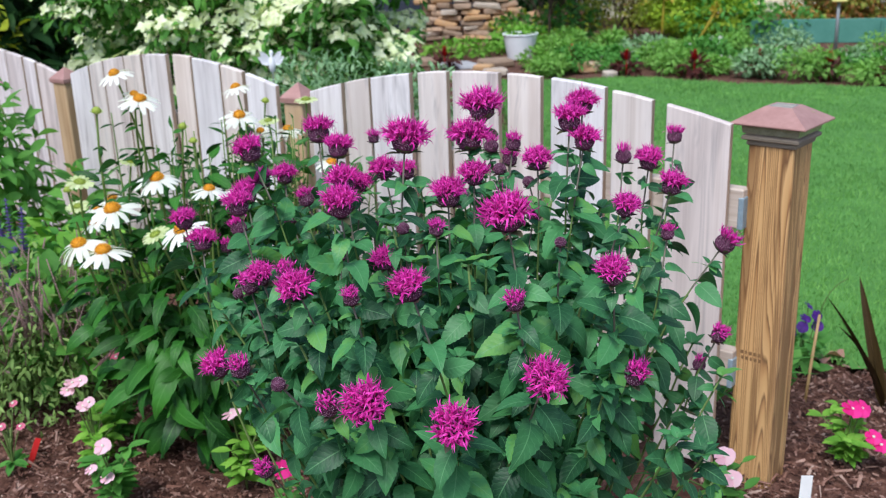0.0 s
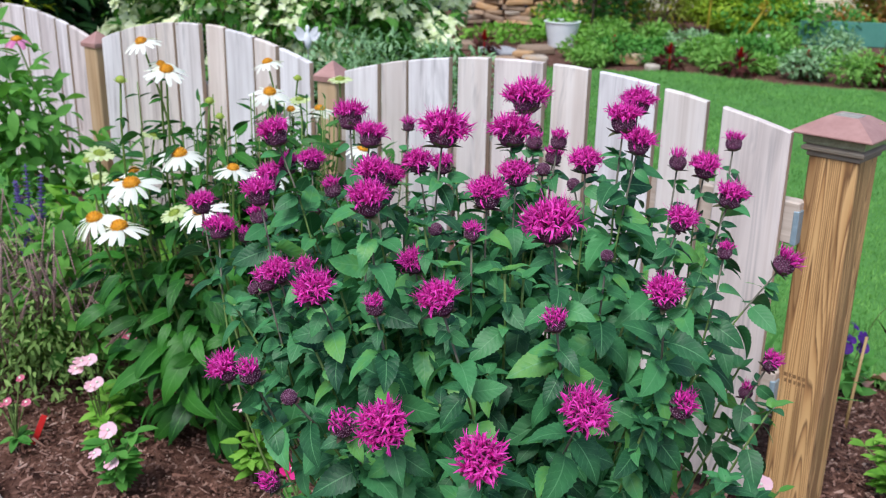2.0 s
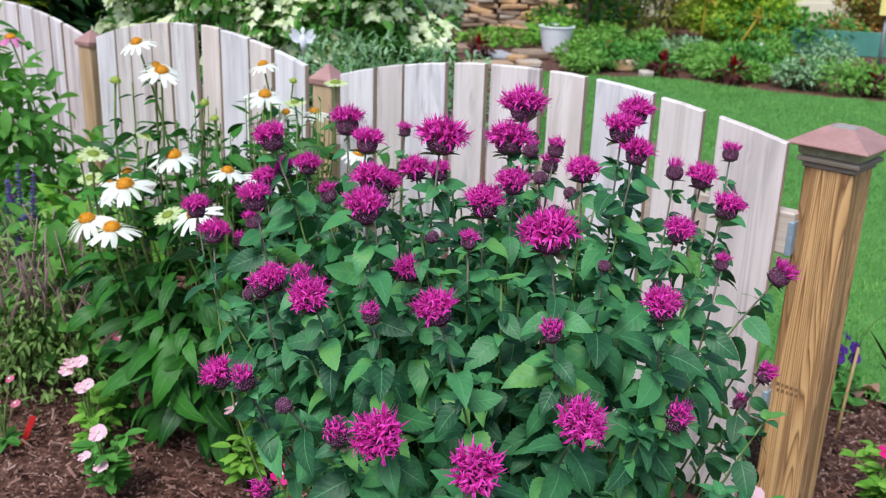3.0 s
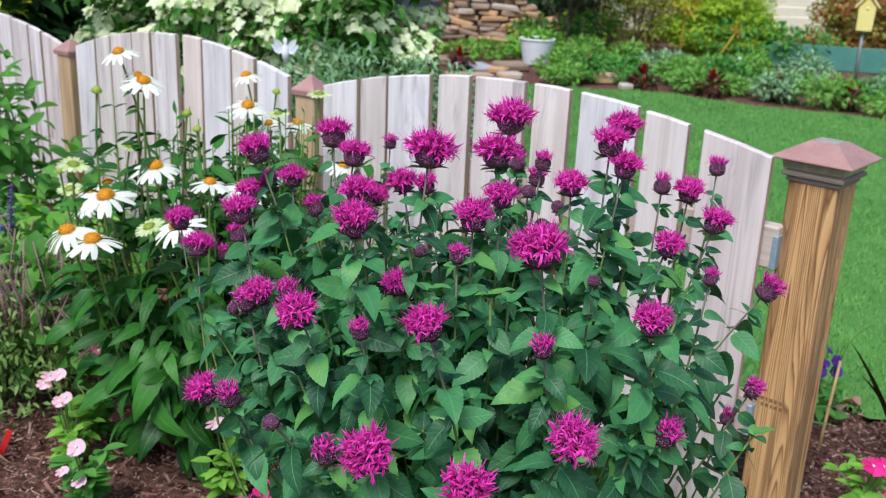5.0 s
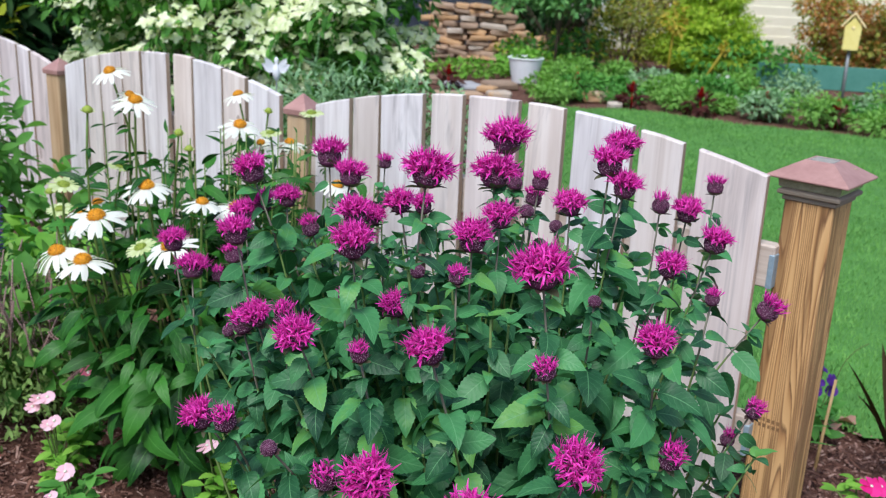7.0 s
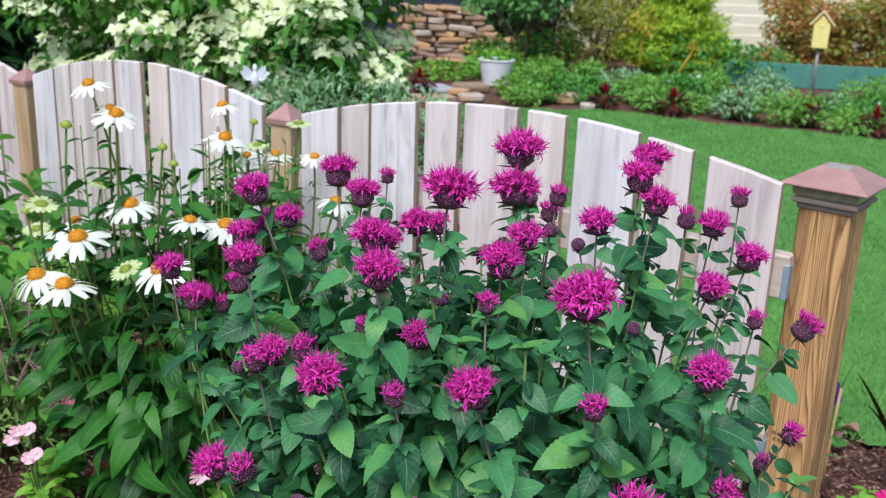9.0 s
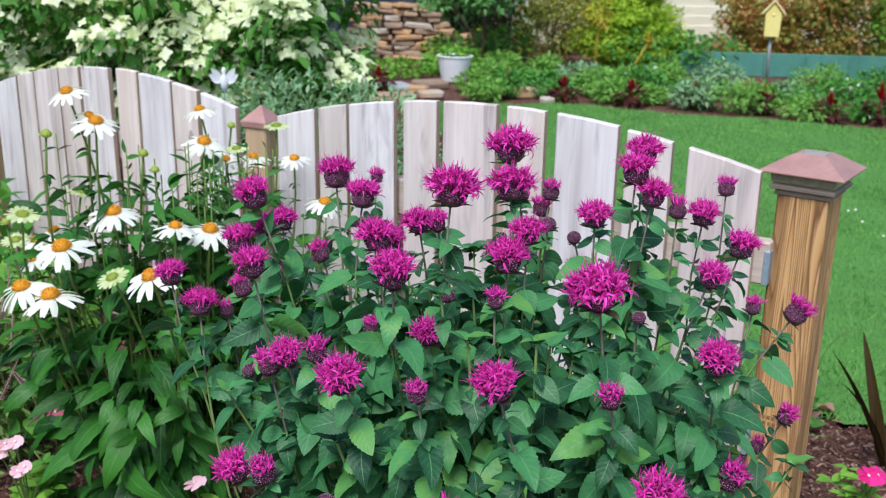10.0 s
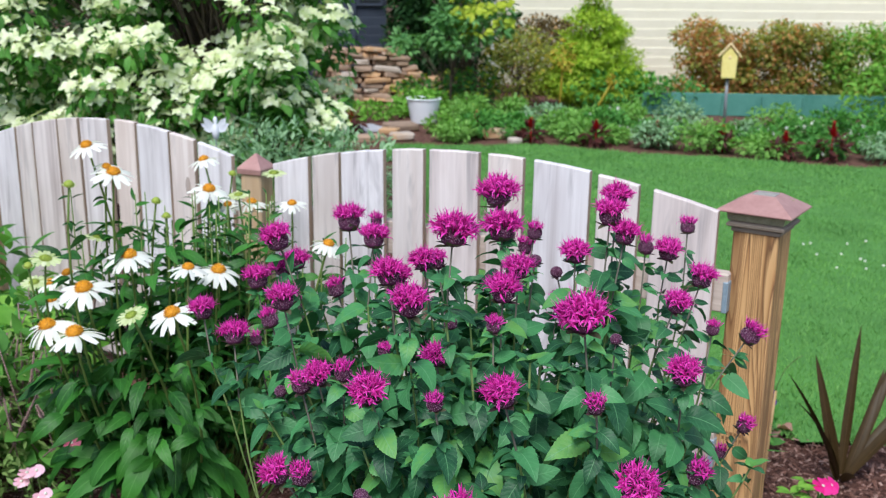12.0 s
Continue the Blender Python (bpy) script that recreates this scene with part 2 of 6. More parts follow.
BRACT = leaf_mat("tinged_bract", (0.075, 0.028, 0.045), (0.11, 0.15, 0.06), glow=0.15, veins=False)
CONE_LEAF = leaf_mat("coneflower_leaf", (0.004, 0.046, 0.006), (0.040, 0.190, 0.020), (0.08, 0.25, 0.05), island=False, ribs=5.0, spec=0.3, glow=0.11, quilt=0.22, pale=0.2)
CONE_LEAVES = leaf_mat("coneflower_leaves", (0.004, 0.046, 0.006), (0.040, 0.190, 0.020), (0.08, 0.25, 0.05), ribs=5.0, spec=0.3, glow=0.11, quilt=0.22, pale=0.2)
CONE_STEM = mottled("coneflower_stem", [(0.3, (0.09, 0.17, 0.03)), (0.7, (0.17, 0.25, 0.06))], 14, 0.6)
WHITE_PETAL = leaf_mat("white_petal", (0.76, 0.78, 0.72), (0.86, 0.87, 0.82), rough=0.6, glow=0.25, veins=False)
GREEN_PETAL = leaf_mat("greenish_petal", (0.45, 0.55, 0.22), (0.72, 0.78, 0.50), rough=0.6, glow=0.25, veins=False)
CONE = mottled("orange_cone", [(0.2, (0.42, 0.16, 0.01)), (0.55, (0.74, 0.33, 0.015)), (0.9, (0.86, 0.52, 0.05))], 80, 0.6, 300, island=True)
GREEN_CONE = mottled("green_cone", [(0.2, (0.16, 0.26, 0.03)), (0.8, (0.40, 0.48, 0.08))], 80, 0.6, 300, island=True)
MULCH = mottled("shredded_bark", [(0.2, (0.050, 0.022, 0.017)), (0.5, (0.19, 0.096, 0.073)), (0.72, (0.34, 0.205, 0.168)), (0.88, (0.56, 0.45, 0.38))], 30, 0.95, 140, 0.004, 0.6, island=True, spec=0.15)
SOIL = mottled("bark_covered_soil", [(0.30, (0.040, 0.018, 0.014)), (0.5, (0.125, 0.060, 0.045)), (0.70, (0.25, 0.145, 0.115))], 38, 0.95, 160, 0.006, 0.8, spec=0.15)
TURF = mottled("turf", [(0.3, (0.050, 0.165, 0.030)), (0.7, (0.10, 0.28, 0.055))], 9, 0.9, 90, 0.006, 0.5)
GRASS = grass_mat()


# ---- mesh tools ----
def mesh(name, verts, faces, mat, uvs=None, smooth=True):
    me = bpy.data.meshes.new(name)
    me.from_pydata(np.asarray(verts, float).tolist() if not isinstance(verts, list) else verts, [], faces if isinstance(faces, list) else faces.tolist())
    if uvs is not None:
        layer = me.uv_layers.new(name="UVMap")
        idx = np.empty(len(me.loops), np.int32)
        me.loops.foreach_get("vertex_index", idx)
        layer.data.foreach_set("uv", np.asarray(uvs, np.float32)[idx].ravel())
    if smooth:
        me.polygons.foreach_set("use_smooth", np.ones(len(me.polygons), bool))
    me.materials.append(mat)
    return me


def part(name, data, parent, label="", m=None):
    if isinstance(data, bmesh.types.BMesh):
        me = bpy.data.meshes.new(name)
        data.to_mesh(me)
        data.free()
        data = me
    ob = new(name, data)
    ob.parent = parent
    if m is not None:
        ob.matrix_local = m
    return tagged(ob, label)


def thing(name, at, label, category, group="", kind="", data=None, turn=0.0):
    ob = new(name, data)
    ob.matrix_world = pose(*at, 0, 0, turn)
    return tagged(ob, label, category, group, kind)


def join(shapes):
    """Several (verts, faces, uvs) as one."""
    V, F, U, n = [], [], [], 0
    for v, f, u in shapes:
        V.append(np.asarray(v, float))
        F += [tuple(int(i) + n for i in q) for q in f]
        U.append(np.asarray(u, float) if u is not None else np.zeros((len(v), 2)))
        n += len(v)
    return np.concatenate(V), F, np.concatenate(U)


def spread(shape, mats):
    """One shape at many poses, as one (verts, faces, uvs)."""
    v, f, u = shape
    v, mats = np.asarray(v, float), np.asarray(mats, float)
    k, n = len(mats), len(v)
    V = np.einsum("kij,nj->kni", mats[:, :3, :3], v) + mats[:, None, :3, 3]
    F = []
    sizes = {len(q) for q in f}
    for size in sizes:
        g = np.array([q for q in f if len(q) == size])
        F += (g[None] + (np.arange(k) * n)[:, None, None]).reshape(-1, size).tolist()
    U = np.tile(np.asarray(u, float), (k, 1)) if u is not None else None
    return V.reshape(-1, 3), F, U


def aim(p, way, up=(0, 0, 1), size=1.0, spin=0.0):
    """A pose whose y runs along way and whose z is as near to up as can be."""
    y = Vector(way).normalized()
    u = Vector(up)
    x = y.cross(u)
    if x.length < 1e-4:
        x = y.cross(Vector((1, 0, 0.01)))
    x.normalize()
    z = x.cross(y)
    m = Matrix((x, y, z)).transposed().to_4x4()
    if spin:
        m = m @ Matrix.Rotation(spin, 4, "Y")
    m = m @ Matrix.Diagonal((size, size, size, 1)) if isinstance(size, (int, float)) else m @ Matrix.Diagonal((*size, 1))
    m.translation = p
    return m


def leaf_shape(length, width, rows=10, teeth=0.0, fold=0.25, droop=0.6, a=0.6, b=1.0, stalk=0.0, wave=0.0):
    """A leaf along y, base at the origin, its face up: three points a row, folded on the midrib and bent down."""
    top = (a / (a + b)) ** a * (b / (a + b)) ** b
    V, U, F = [], [], []
    y, z = 0.0, 0.0
    if stalk:
        y = stalk
    for i in range(rows + 1):
        t = i / rows
        w = width / 2 * (max(t, 0.004) ** a * max(1 - t, 0.0) ** b) / top
        if teeth and 0 < i < rows:
            w *= 1 + (teeth if i % 2 else -teeth)
        rise = fold * w + wave * math.sin(t * 9.0) * w
        V += [(-w, y - (0.25 * w if teeth else 0), z + rise), (0, y, z), (w, y - (0.25 * w if teeth else 0), z + rise * (1.0 - wave))]
        U += [(0, t), (0.5, t), (1, t)]
        ang = droop * t
        y += length / rows * math.cos(ang)
        z -= length / rows * math.sin(ang)
    for i in range(rows):
        k = 3 * i
        F += [(k, k + 1, k + 4, k + 3), (k + 1, k + 2, k + 5, k + 4)]
    if stalk:
        n = len(V)
        r = 0.0011
        V += [(-r, 0, 0), (r, 0, 0), (r, stalk * 1.05, 0), (-r, stalk * 1.05, 0)]
        U += [(0.5, 0)] * 4
        F += [(n, n + 1, n + 2, n + 3)]
    return V, F, U


def tube(points, radii, sides=6, cap=True):
    """A round bar through points, with a radius at each."""
    P = [Vector(p) for p in points]
    V, F = [], []
    x = None
    for i, p in enumerate(P):
        d = (P[min(i + 1, len(P) - 1)] - P[max(i - 1, 0)]).normalized()
        if x is None:
            x = d.orthogonal().normalized()
        x = (x - d * x.dot(d)).normalized()
        y = d.cross(x)
        r = radii[i] if isinstance(radii, (list, tuple)) else radii
        for k in range(sides):
            a = 2 * math.pi * k / sides
            V.append(tuple(p + r * (math.cos(a) * x + math.sin(a) * y)))
    for i in range(len(P) - 1):
        for k in range(sides):
            q = (k + 1) % sides
            F.append((i * sides + k, i * sides + q, (i + 1) * sides + q, (i + 1) * sides + k))
    if cap:
        F += [tuple(range(sides - 1, -1, -1)), tuple((len(P) - 1) * sides + k for k in range(sides))]
    return V, F, [(0.5, 0.5)] * len(V)


def lathe(profile, sides=16):
    """A turned body from (radius, height) pairs, closed at both ends."""
    V, F = [], []
    for r, z in profile:
        for k in range(sides):
            a = 2 * math.pi * k / sides
            V.append((r * math.cos(a), r * math.sin(a), z))
    for i in range(len(profile) - 1):
        for k in range(sides):
            q = (k + 1) % sides
            F.append((i * sides + k, i * sides + q, (i + 1) * sides + q, (i + 1) * sides + k))
    F += [tuple(range(sides - 1, -1, -1)), tuple((len(profile) - 1) * sides + k for k in range(sides))]
    return V, F, [(0.5, 0.5)] * len(V)


def box_bm(sx, sy, sz, bevel=0.003, at=(0, 0, 0)):
    bm = bmesh.new()
    bmesh.ops.create_cube(bm, size=1.0, matrix=Matrix.Translation(at) @ Matrix.Diagonal((sx, sy, sz, 1)))
    if bevel:
        bmesh.ops.bevel(bm, geom=bm.edges[:], offset=bevel, segments=1, affect="EDGES")
    return bm


def box_mesh(name, sx, sy, sz, mat, bevel=0.003, at=(0, 0, 0)):
    bm = box_bm(sx, sy, sz, bevel, at)
    me = bpy.data.meshes.new(name)
    bm.to_mesh(me)
    bm.free()
    me.materials.append(mat)
    return me


def curve_points(a, b, c, n):
    """n + 1 points of a bend from a to c, drawn towards b."""
    a, b, c = Vector(a), Vector(b), Vector(c)
    return [(1 - t) ** 2 * a + 2 * t * (1 - t) * b + t * t * c for t in (i / n for i in range(n + 1))]


def blob_points(rng, n, centre, radii, shell=0.55):
    """n points in an egg-shaped crown, most of them near its skin."""
    d = rng.normal(size=(n, 3))
    d /= np.linalg.norm(d, axis=1)[:, None]
    r = shell + (1 - shell) * rng.random(n) ** 0.6
    return np.asarray(centre) + d * r[:, None] * np.asarray(radii), d


def leaf_poses(rng, pts, out, size=(0.8, 1.2), lift=0.2, flop=0.6):
    """Poses for leaves at pts that point outwards and a little down."""
    mats = np.zeros((len(pts), 4, 4))
    way = out * np.array([1, 1, 0.5]) + rng.normal(size=out.shape) * 0.55
    way[:, 2] += lift - flop * rng.random(len(pts))
    way /= np.linalg.norm(way, axis=1)[:, None]
    up = np.array([0, 0, 1.0]) + rng.normal(size=out.shape) * 0.35 + out * 0.5
    x = np.cross(way, up)
    x /= np.linalg.norm(x, axis=1)[:, None] + 1e-9
    z = np.cross(x, way)
    s = rng.uniform(*size, len(pts))[:, None]
    mats[:, :3, 0], mats[:, :3, 1], mats[:, :3, 2], mats[:, :3, 3], mats[:, 3, 3] = x * s, way * s, z * s, pts, 1
    return mats


# ---- ground, bed and lawn ----
def far_edge(x):
    return np.minimum(8.55 - 0.62 * x + 0.028 * x * x, 7.78)


def on_lawn(x, y):
    """Behind the fence and the near bed, in front of the far bed."""
    behind = (x - 0.576) * 0.6046 + (y - 1.776) * 0.7965
    near = np.where(x > 0.62, 2.34 + 0.05 * np.sin(3.1 * x) + 0.03 * np.sin(9 * x) - 0.10 * np.clip(x - 1.0, 0, 2), -9.0)
    return (behind > 0.16) & (x > 0.2 + 0.1 * np.sin(2.3 * y)) & (y > near) & (y < far_edge(x) + 0.05 * np.sin(5 * x) + 0.02 * np.sin(17 * x))


def build_ground():
    xs = np.concatenate([np.linspace(-400, -8, 12), np.linspace(-7, 9, 130), np.linspace(10, 400, 12)])
    ys = np.concatenate([np.linspace(-400, -4, 12), np.linspace(-3, 13, 130), np.linspace(14, 400, 12)])
    X, Y = np.meshgrid(xs, ys)
    Z = np.zeros_like(X)
    near = (np.abs(X) < 7) & (Y > -3) & (Y < 13)
    Z[near] = [0.014 * noise.noise((x * 3.1, y * 3.1, 0.0)) + 0.008 * noise.noise((x * 9, y * 9, 4.0)) - 0.012 for x, y in zip(X[near], Y[near])]
    V = np.stack([X.ravel(), Y.ravel(), Z.ravel()], 1)
    w = len(xs)
    F = [(j * w + i, j * w + i + 1, (j + 1) * w + i + 1, (j + 1) * w + i) for j in range(len(ys) - 1) for i in range(w - 1)]
    thing("ground", (0, 0, 0), "dark brown garden soil covered in shredded bark", "ground", kind="structure", data=mesh("ground", V, F, SOIL))
    # lawn sheet
    step = 0.06
    gx, gy = np.arange(-2.2, 7.5, step), np.arange(1.5, 9.6, step)
    gw = len(gx)
    V, F = [], []
    for yy in gy:
        for xx in gx:
            V.append((xx, yy, 0.012 + 0.008 * noise.noise((xx * 2, yy * 2, 7.0))))
    keep = on_lawn(*np.meshgrid(gx, gy)).reshape(-1)
    for j in range(len(gy) - 1):
        for i in range(gw - 1):
            q = (j * gw + i, j * gw + i + 1, (j + 1) * gw + i + 1, (j + 1) * gw + i)
            if sum(keep[k] for k in q) >= 3:
                F.append(q)
    thing("lawn", (0, 0, 0), "short green mown lawn behind the fence", "lawn", kind="structure", data=mesh("lawn", V, F, TURF))
    # blades
    rng = np.random.default_rng(5)
    n = 480000
    y = 1.7 + 7.2 * rng.random(n) ** 1.5
    x = -2.2 + 9.6 * rng.random(n)
    ok = on_lawn(x, y)
    x, y = x[ok], y[ok]
    n = len(x)
    h = rng.uniform(0.012, 0.026, n)
    wd = rng.uniform(0.0015, 0.0027, n) * (0.8 + 0.12 * y)
    a = rng.uniform(0, 6.283, n)
    lean = rng.normal(0, 0.5, (n, 2)) * h[:, None]
    V = np.empty((n, 3, 3))
    V[:, 0] = np.stack([x - wd * np.cos(a), y - wd * np.sin(a), np.full(n, 0.006)], 1)
    V[:, 1] = np.stack([x + wd * np.cos(a), y + wd * np.sin(a), np.full(n, 0.006)], 1)
    V[:, 2] = np.stack([x + lean[:, 0], y + lean[:, 1], 0.01 + h], 1)
    thing("grass", (0, 0, 0), "short green blades of lawn grass", "grass", kind="stuff",
          data=mesh("grass", V.reshape(-1, 3), np.arange(3 * n).reshape(-1, 3), GRASS, smooth=False))
    # clover blossom specks
    pts = [(x0, y0) for x0, y0 in zip(rng.uniform(2.0, 2.6, 60), rng.uniform(3.9, 4.4, 60))]
    specks = spread(lathe([(0.002, 0), (0.007, 0.003), (0.006, 0.008), (0.002, 0.011)], 6), [np.array(pose(px, py, 0.036)) for px, py in pts[:14]])
    thing("clover_blossoms", (0, 0, 0), "tiny white clover blossoms scattered in the lawn", "clover", kind="stuff", data=mesh("clover", *specks[:2], WHITE_PETAL))


def chip_shape(rng):
    l, w, h = 0.006 + 0.034 * rng.random() ** 4.0, rng.uniform(0.002, 0.0075), rng.uniform(0.0015, 0.005)
    v = np.array([(sx * l / 2, sy * w / 2, sz * h / 2) for sz in (-1, 1) for sy in (-1, 1) for sx in (-1, 1)]) * rng.uniform(0.35, 1.35, (8, 3))
    f = [(0, 2, 3, 1), (4, 5, 7, 6), (0, 1, 5, 4), (2, 6, 7, 3), (0, 4, 6, 2), (1, 3, 7, 5)]
    return v, f, None


def build_mulch():
    rng = np.random.default_rng(11)
    shapes = [chip_shape(rng) for _ in range(24)]
    out = []
    for k, s in enumerate(shapes):
        n = 1400
        side = rng.random(n) < 0.66
        x = np.where(side, rng.uniform(-1.7, 0.3, n), rng.uniform(0.55, 1.9, n))
        y = np.where(side, rng.uniform(1.0, 2.7, n), rng.uniform(1.2, 2.55, n))
        ok = ~on_lawn(x, y)
        mats = [np.array(pose(a, b, rng.uniform(0.0, 0.016), rng.normal(0, 20), rng.normal(0, 20), rng.uniform(0, 360))) for a, b in zip(x[ok], y[ok])]
        v, f, _ = spread(s, mats)
        out.append((v, f, None))
    v, f, _ = join(out)
    thing("bark_mulch", (0, 0, 0), "loose reddish-brown shredded bark mulch with pale splinters", "mulch", kind="stuff", data=mesh("bark_mulch", v, f, MULCH, smooth=False))


# ---- fence ----
def picket_mesh(name, w, z0, z_left, z_right, rng):
    """A board whose top follows the arch, with softened edges; x runs along the fence to the camera's left."""
    bm = bmesh.new()
    t = 0.019
    cut = [(0, z0), (w, z0 + rng.uniform(-0.004, 0.004)), (w, z_left), (w * 0.5, (z_left + z_right) / 2 + 0.0015), (0, z_right)]
    front = [bm.verts.new((x, -t, z)) for x, z in cut]
    back = [bm.verts.new((x, 0, z)) for x, z in cut]
    bm.faces.new(front[::-1])
    bm.faces.new(back)
    for i in range(5):
        k = (i + 1) % 5
        bm.faces.new((front[i], front[k], back[k], back[i]))
    bmesh.ops.recalc_face_normals(bm, faces=bm.faces[:])
    edges = [e for e in bm.edges if abs(e.verts[0].co.y - e.verts[1].co.y) < 1e-6]
    bmesh.ops.bevel(bm, geom=edges, offset=0.0025, segments=1, affect="EDGES")
    me = bpy.data.meshes.new(name)
    bm.to_mesh(me)
    bm.free()
    me.materials.append(PICKET if w > 0.11 else PALE_PICKET)
    me.materials.append(CEDAR)
    # the board's two side faces get the browner colour
    for poly in me.polygons:
        if abs(poly.normal.x) > 0.8:
            poly.material_index = 1
    return me


def fence_panel(start, angle, edges, arch, z0, rails, label, rail_from=-0.046, rail_to=1.23, bracket=False):
    """Pickets on the camera's side of two rails. edges: along the fence, right to left."""
    rng = np.random.default_rng(int(abs(start[0]) * 100) + 3)
    root = thing("picket_fence", (start[0], start[1], 0), label, "fence", "picket fences", turn=180 - angle)
    # local x now runs along the fence; local y points to the viewer, so boards are laid at +y
    for a, b in edges:
        me = picket_mesh("picket", b - a, z0, arch(b), arch(a), rng)
        me.transform(Matrix.Scale(-1, 4, (0, 1, 0)))
        me.flip_normals()
        part("picket", me, root, m=pose(a, 0.0, 0.0, rng.normal(0, 0.25), 0, rng.normal(0, 0.5)))
    for z in rails:
        part("rail", box_mesh("rail", rail_to - rail_from, 0.036, 0.086, RAIL, 0.003, ((rail_to + rail_from) / 2, -0.022, z)), root, "horizontal pale wooden rail")
        if bracket:
            bm = box_bm(0.012, 0.039, 0.070, 0.002, (rail_from + 0.004, -0.022, z - 0.009))
            me = bpy.data.meshes.new("bracket")
            bm.to_mesh(me)
            bm.free()
            me.materials.append(BRACKET)
            part("bracket", me, root, "blue-grey metal bracket round the rail's end")
    return root


def square_rings(name, rings, mat):
    """A four-sided body from (half width, height) pairs, closed at both ends."""
    bm = bmesh.new()
    loops = [[bm.verts.new((x * r, y * r, z)) for x, y in ((-1, -1), (1, -1), (1, 1), (-1, 1))] for r, z in rings]
    for a, b in zip(loops, loops[1:]):
        for i in range(4):
            bm.faces.new((a[i], a[(i + 1) % 4], b[(i + 1) % 4], b[i]))
    bm.faces.new(loops[0][::-1])
    bm.faces.new(loops[-1])
    me = bpy.data.meshes.new(name)
    bm.to_mesh(me)
    bm.free()
    me.materials.append(mat)
    return me


def post_shaft(root, width, height, mat):
    bm = box_bm(width, width, height + 0.05, 0.004, (0, 0, (height - 0.05) / 2))
    me = bpy.data.meshes.new("shaft")
    bm.to_mesh(me)
    bm.free()
    me.materials.append(mat)
    part("shaft", me, root)


def fence_post(at, top, label, width, turn):
    """A plain post with a low pyramid of copper on it."""
    root = thing("fence_post", (at[0], at[1], 0), label, "post", "fence posts", turn=turn)
    h, s = top - 0.045, width
    post_shaft(root, s, h, POST_WOOD)
    part("cap", square_rings("cap", [(s * 0.54, h - 0.012), (s * 0.585, h - 0.010), (s * 0.60, h + 0.004), (s * 0.56, h + 0.008), (s * 0.04, h + 0.044), (s * 0.02, h + 0.045)], COPPER), root, "dull pink copper pyramid cap")
    return root


def solar_post(at, h, label, width, turn):
    """The end post: a stepped molding, a clear neck and a hipped copper cap with a solar plate let into its top."""
    root = thing("fence_post", (at[0], at[1], 0), label, "post", "fence posts", turn=turn)
    post_shaft(root, width, h + 0.012, PINE)
    part("molding", square_rings("molding", [(0.0490, h + 0.001), (0.0515, h + 0.003), (0.0515, h + 0.0085), (0.0500, h + 0.0105), (0.0570, h + 0.0125), (0.0600, h + 0.0145), (0.0600, h + 0.0195), (0.0575, h + 0.022), (0.0535, h + 0.024), (0.0535, h + 0.027)], MOLDING), root, "grey-brown stepped wooden molding")
    part("neck", square_rings("neck", [(0.0575, h + 0.0265), (0.0585, h + 0.028), (0.0605, h + 0.0435), (0.0575, h + 0.0450)], NECK), root, "olive-tinted clear lamp neck")
    cap = part("cap", square_rings("cap", [(0.0600, h + 0.0435), (0.0700, h + 0.0440), (0.0765, h + 0.0452), (0.0778, h + 0.0468), (0.0775, h + 0.0490), (0.0755, h + 0.0508), (0.0290, h + 0.0785), (0.0265, h + 0.0796), (0.0245, h + 0.0790), (0.0235, h + 0.0770)], COPPER), root, "dull pink copper hipped cap")
    part("solar_plate", box_mesh("solar_plate", 0.046, 0.046, 0.004, SOLAR, 0.001, (0, 0, h + 0.0775)), cap, "pale glossy solar plate")
    for row in range(2):
        for col in range(5):
            part("stamp_bar", box_mesh("stamp_bar", 0.007 - 0.002 * ((col + row) % 2), 0.0006, 0.008, STAMP, 0.0, (-0.031 + 0.0098 * col + 0.002 * row, -width / 2 - 0.0002, 0.311 - 0.013 * row)), root, "faded dark ink stamp")
    nick = tube([(0.048, 0.022, h + 0.0667), (0.050, 0.030, h + 0.0655), (0.053, 0.033, h + 0.0640)], [0.0012, 0.0022, 0.0008], 5)
    part("chip", mesh("chip", *nick[:2], CEDAR), cap, "rusty scuff on the copper")
    return root


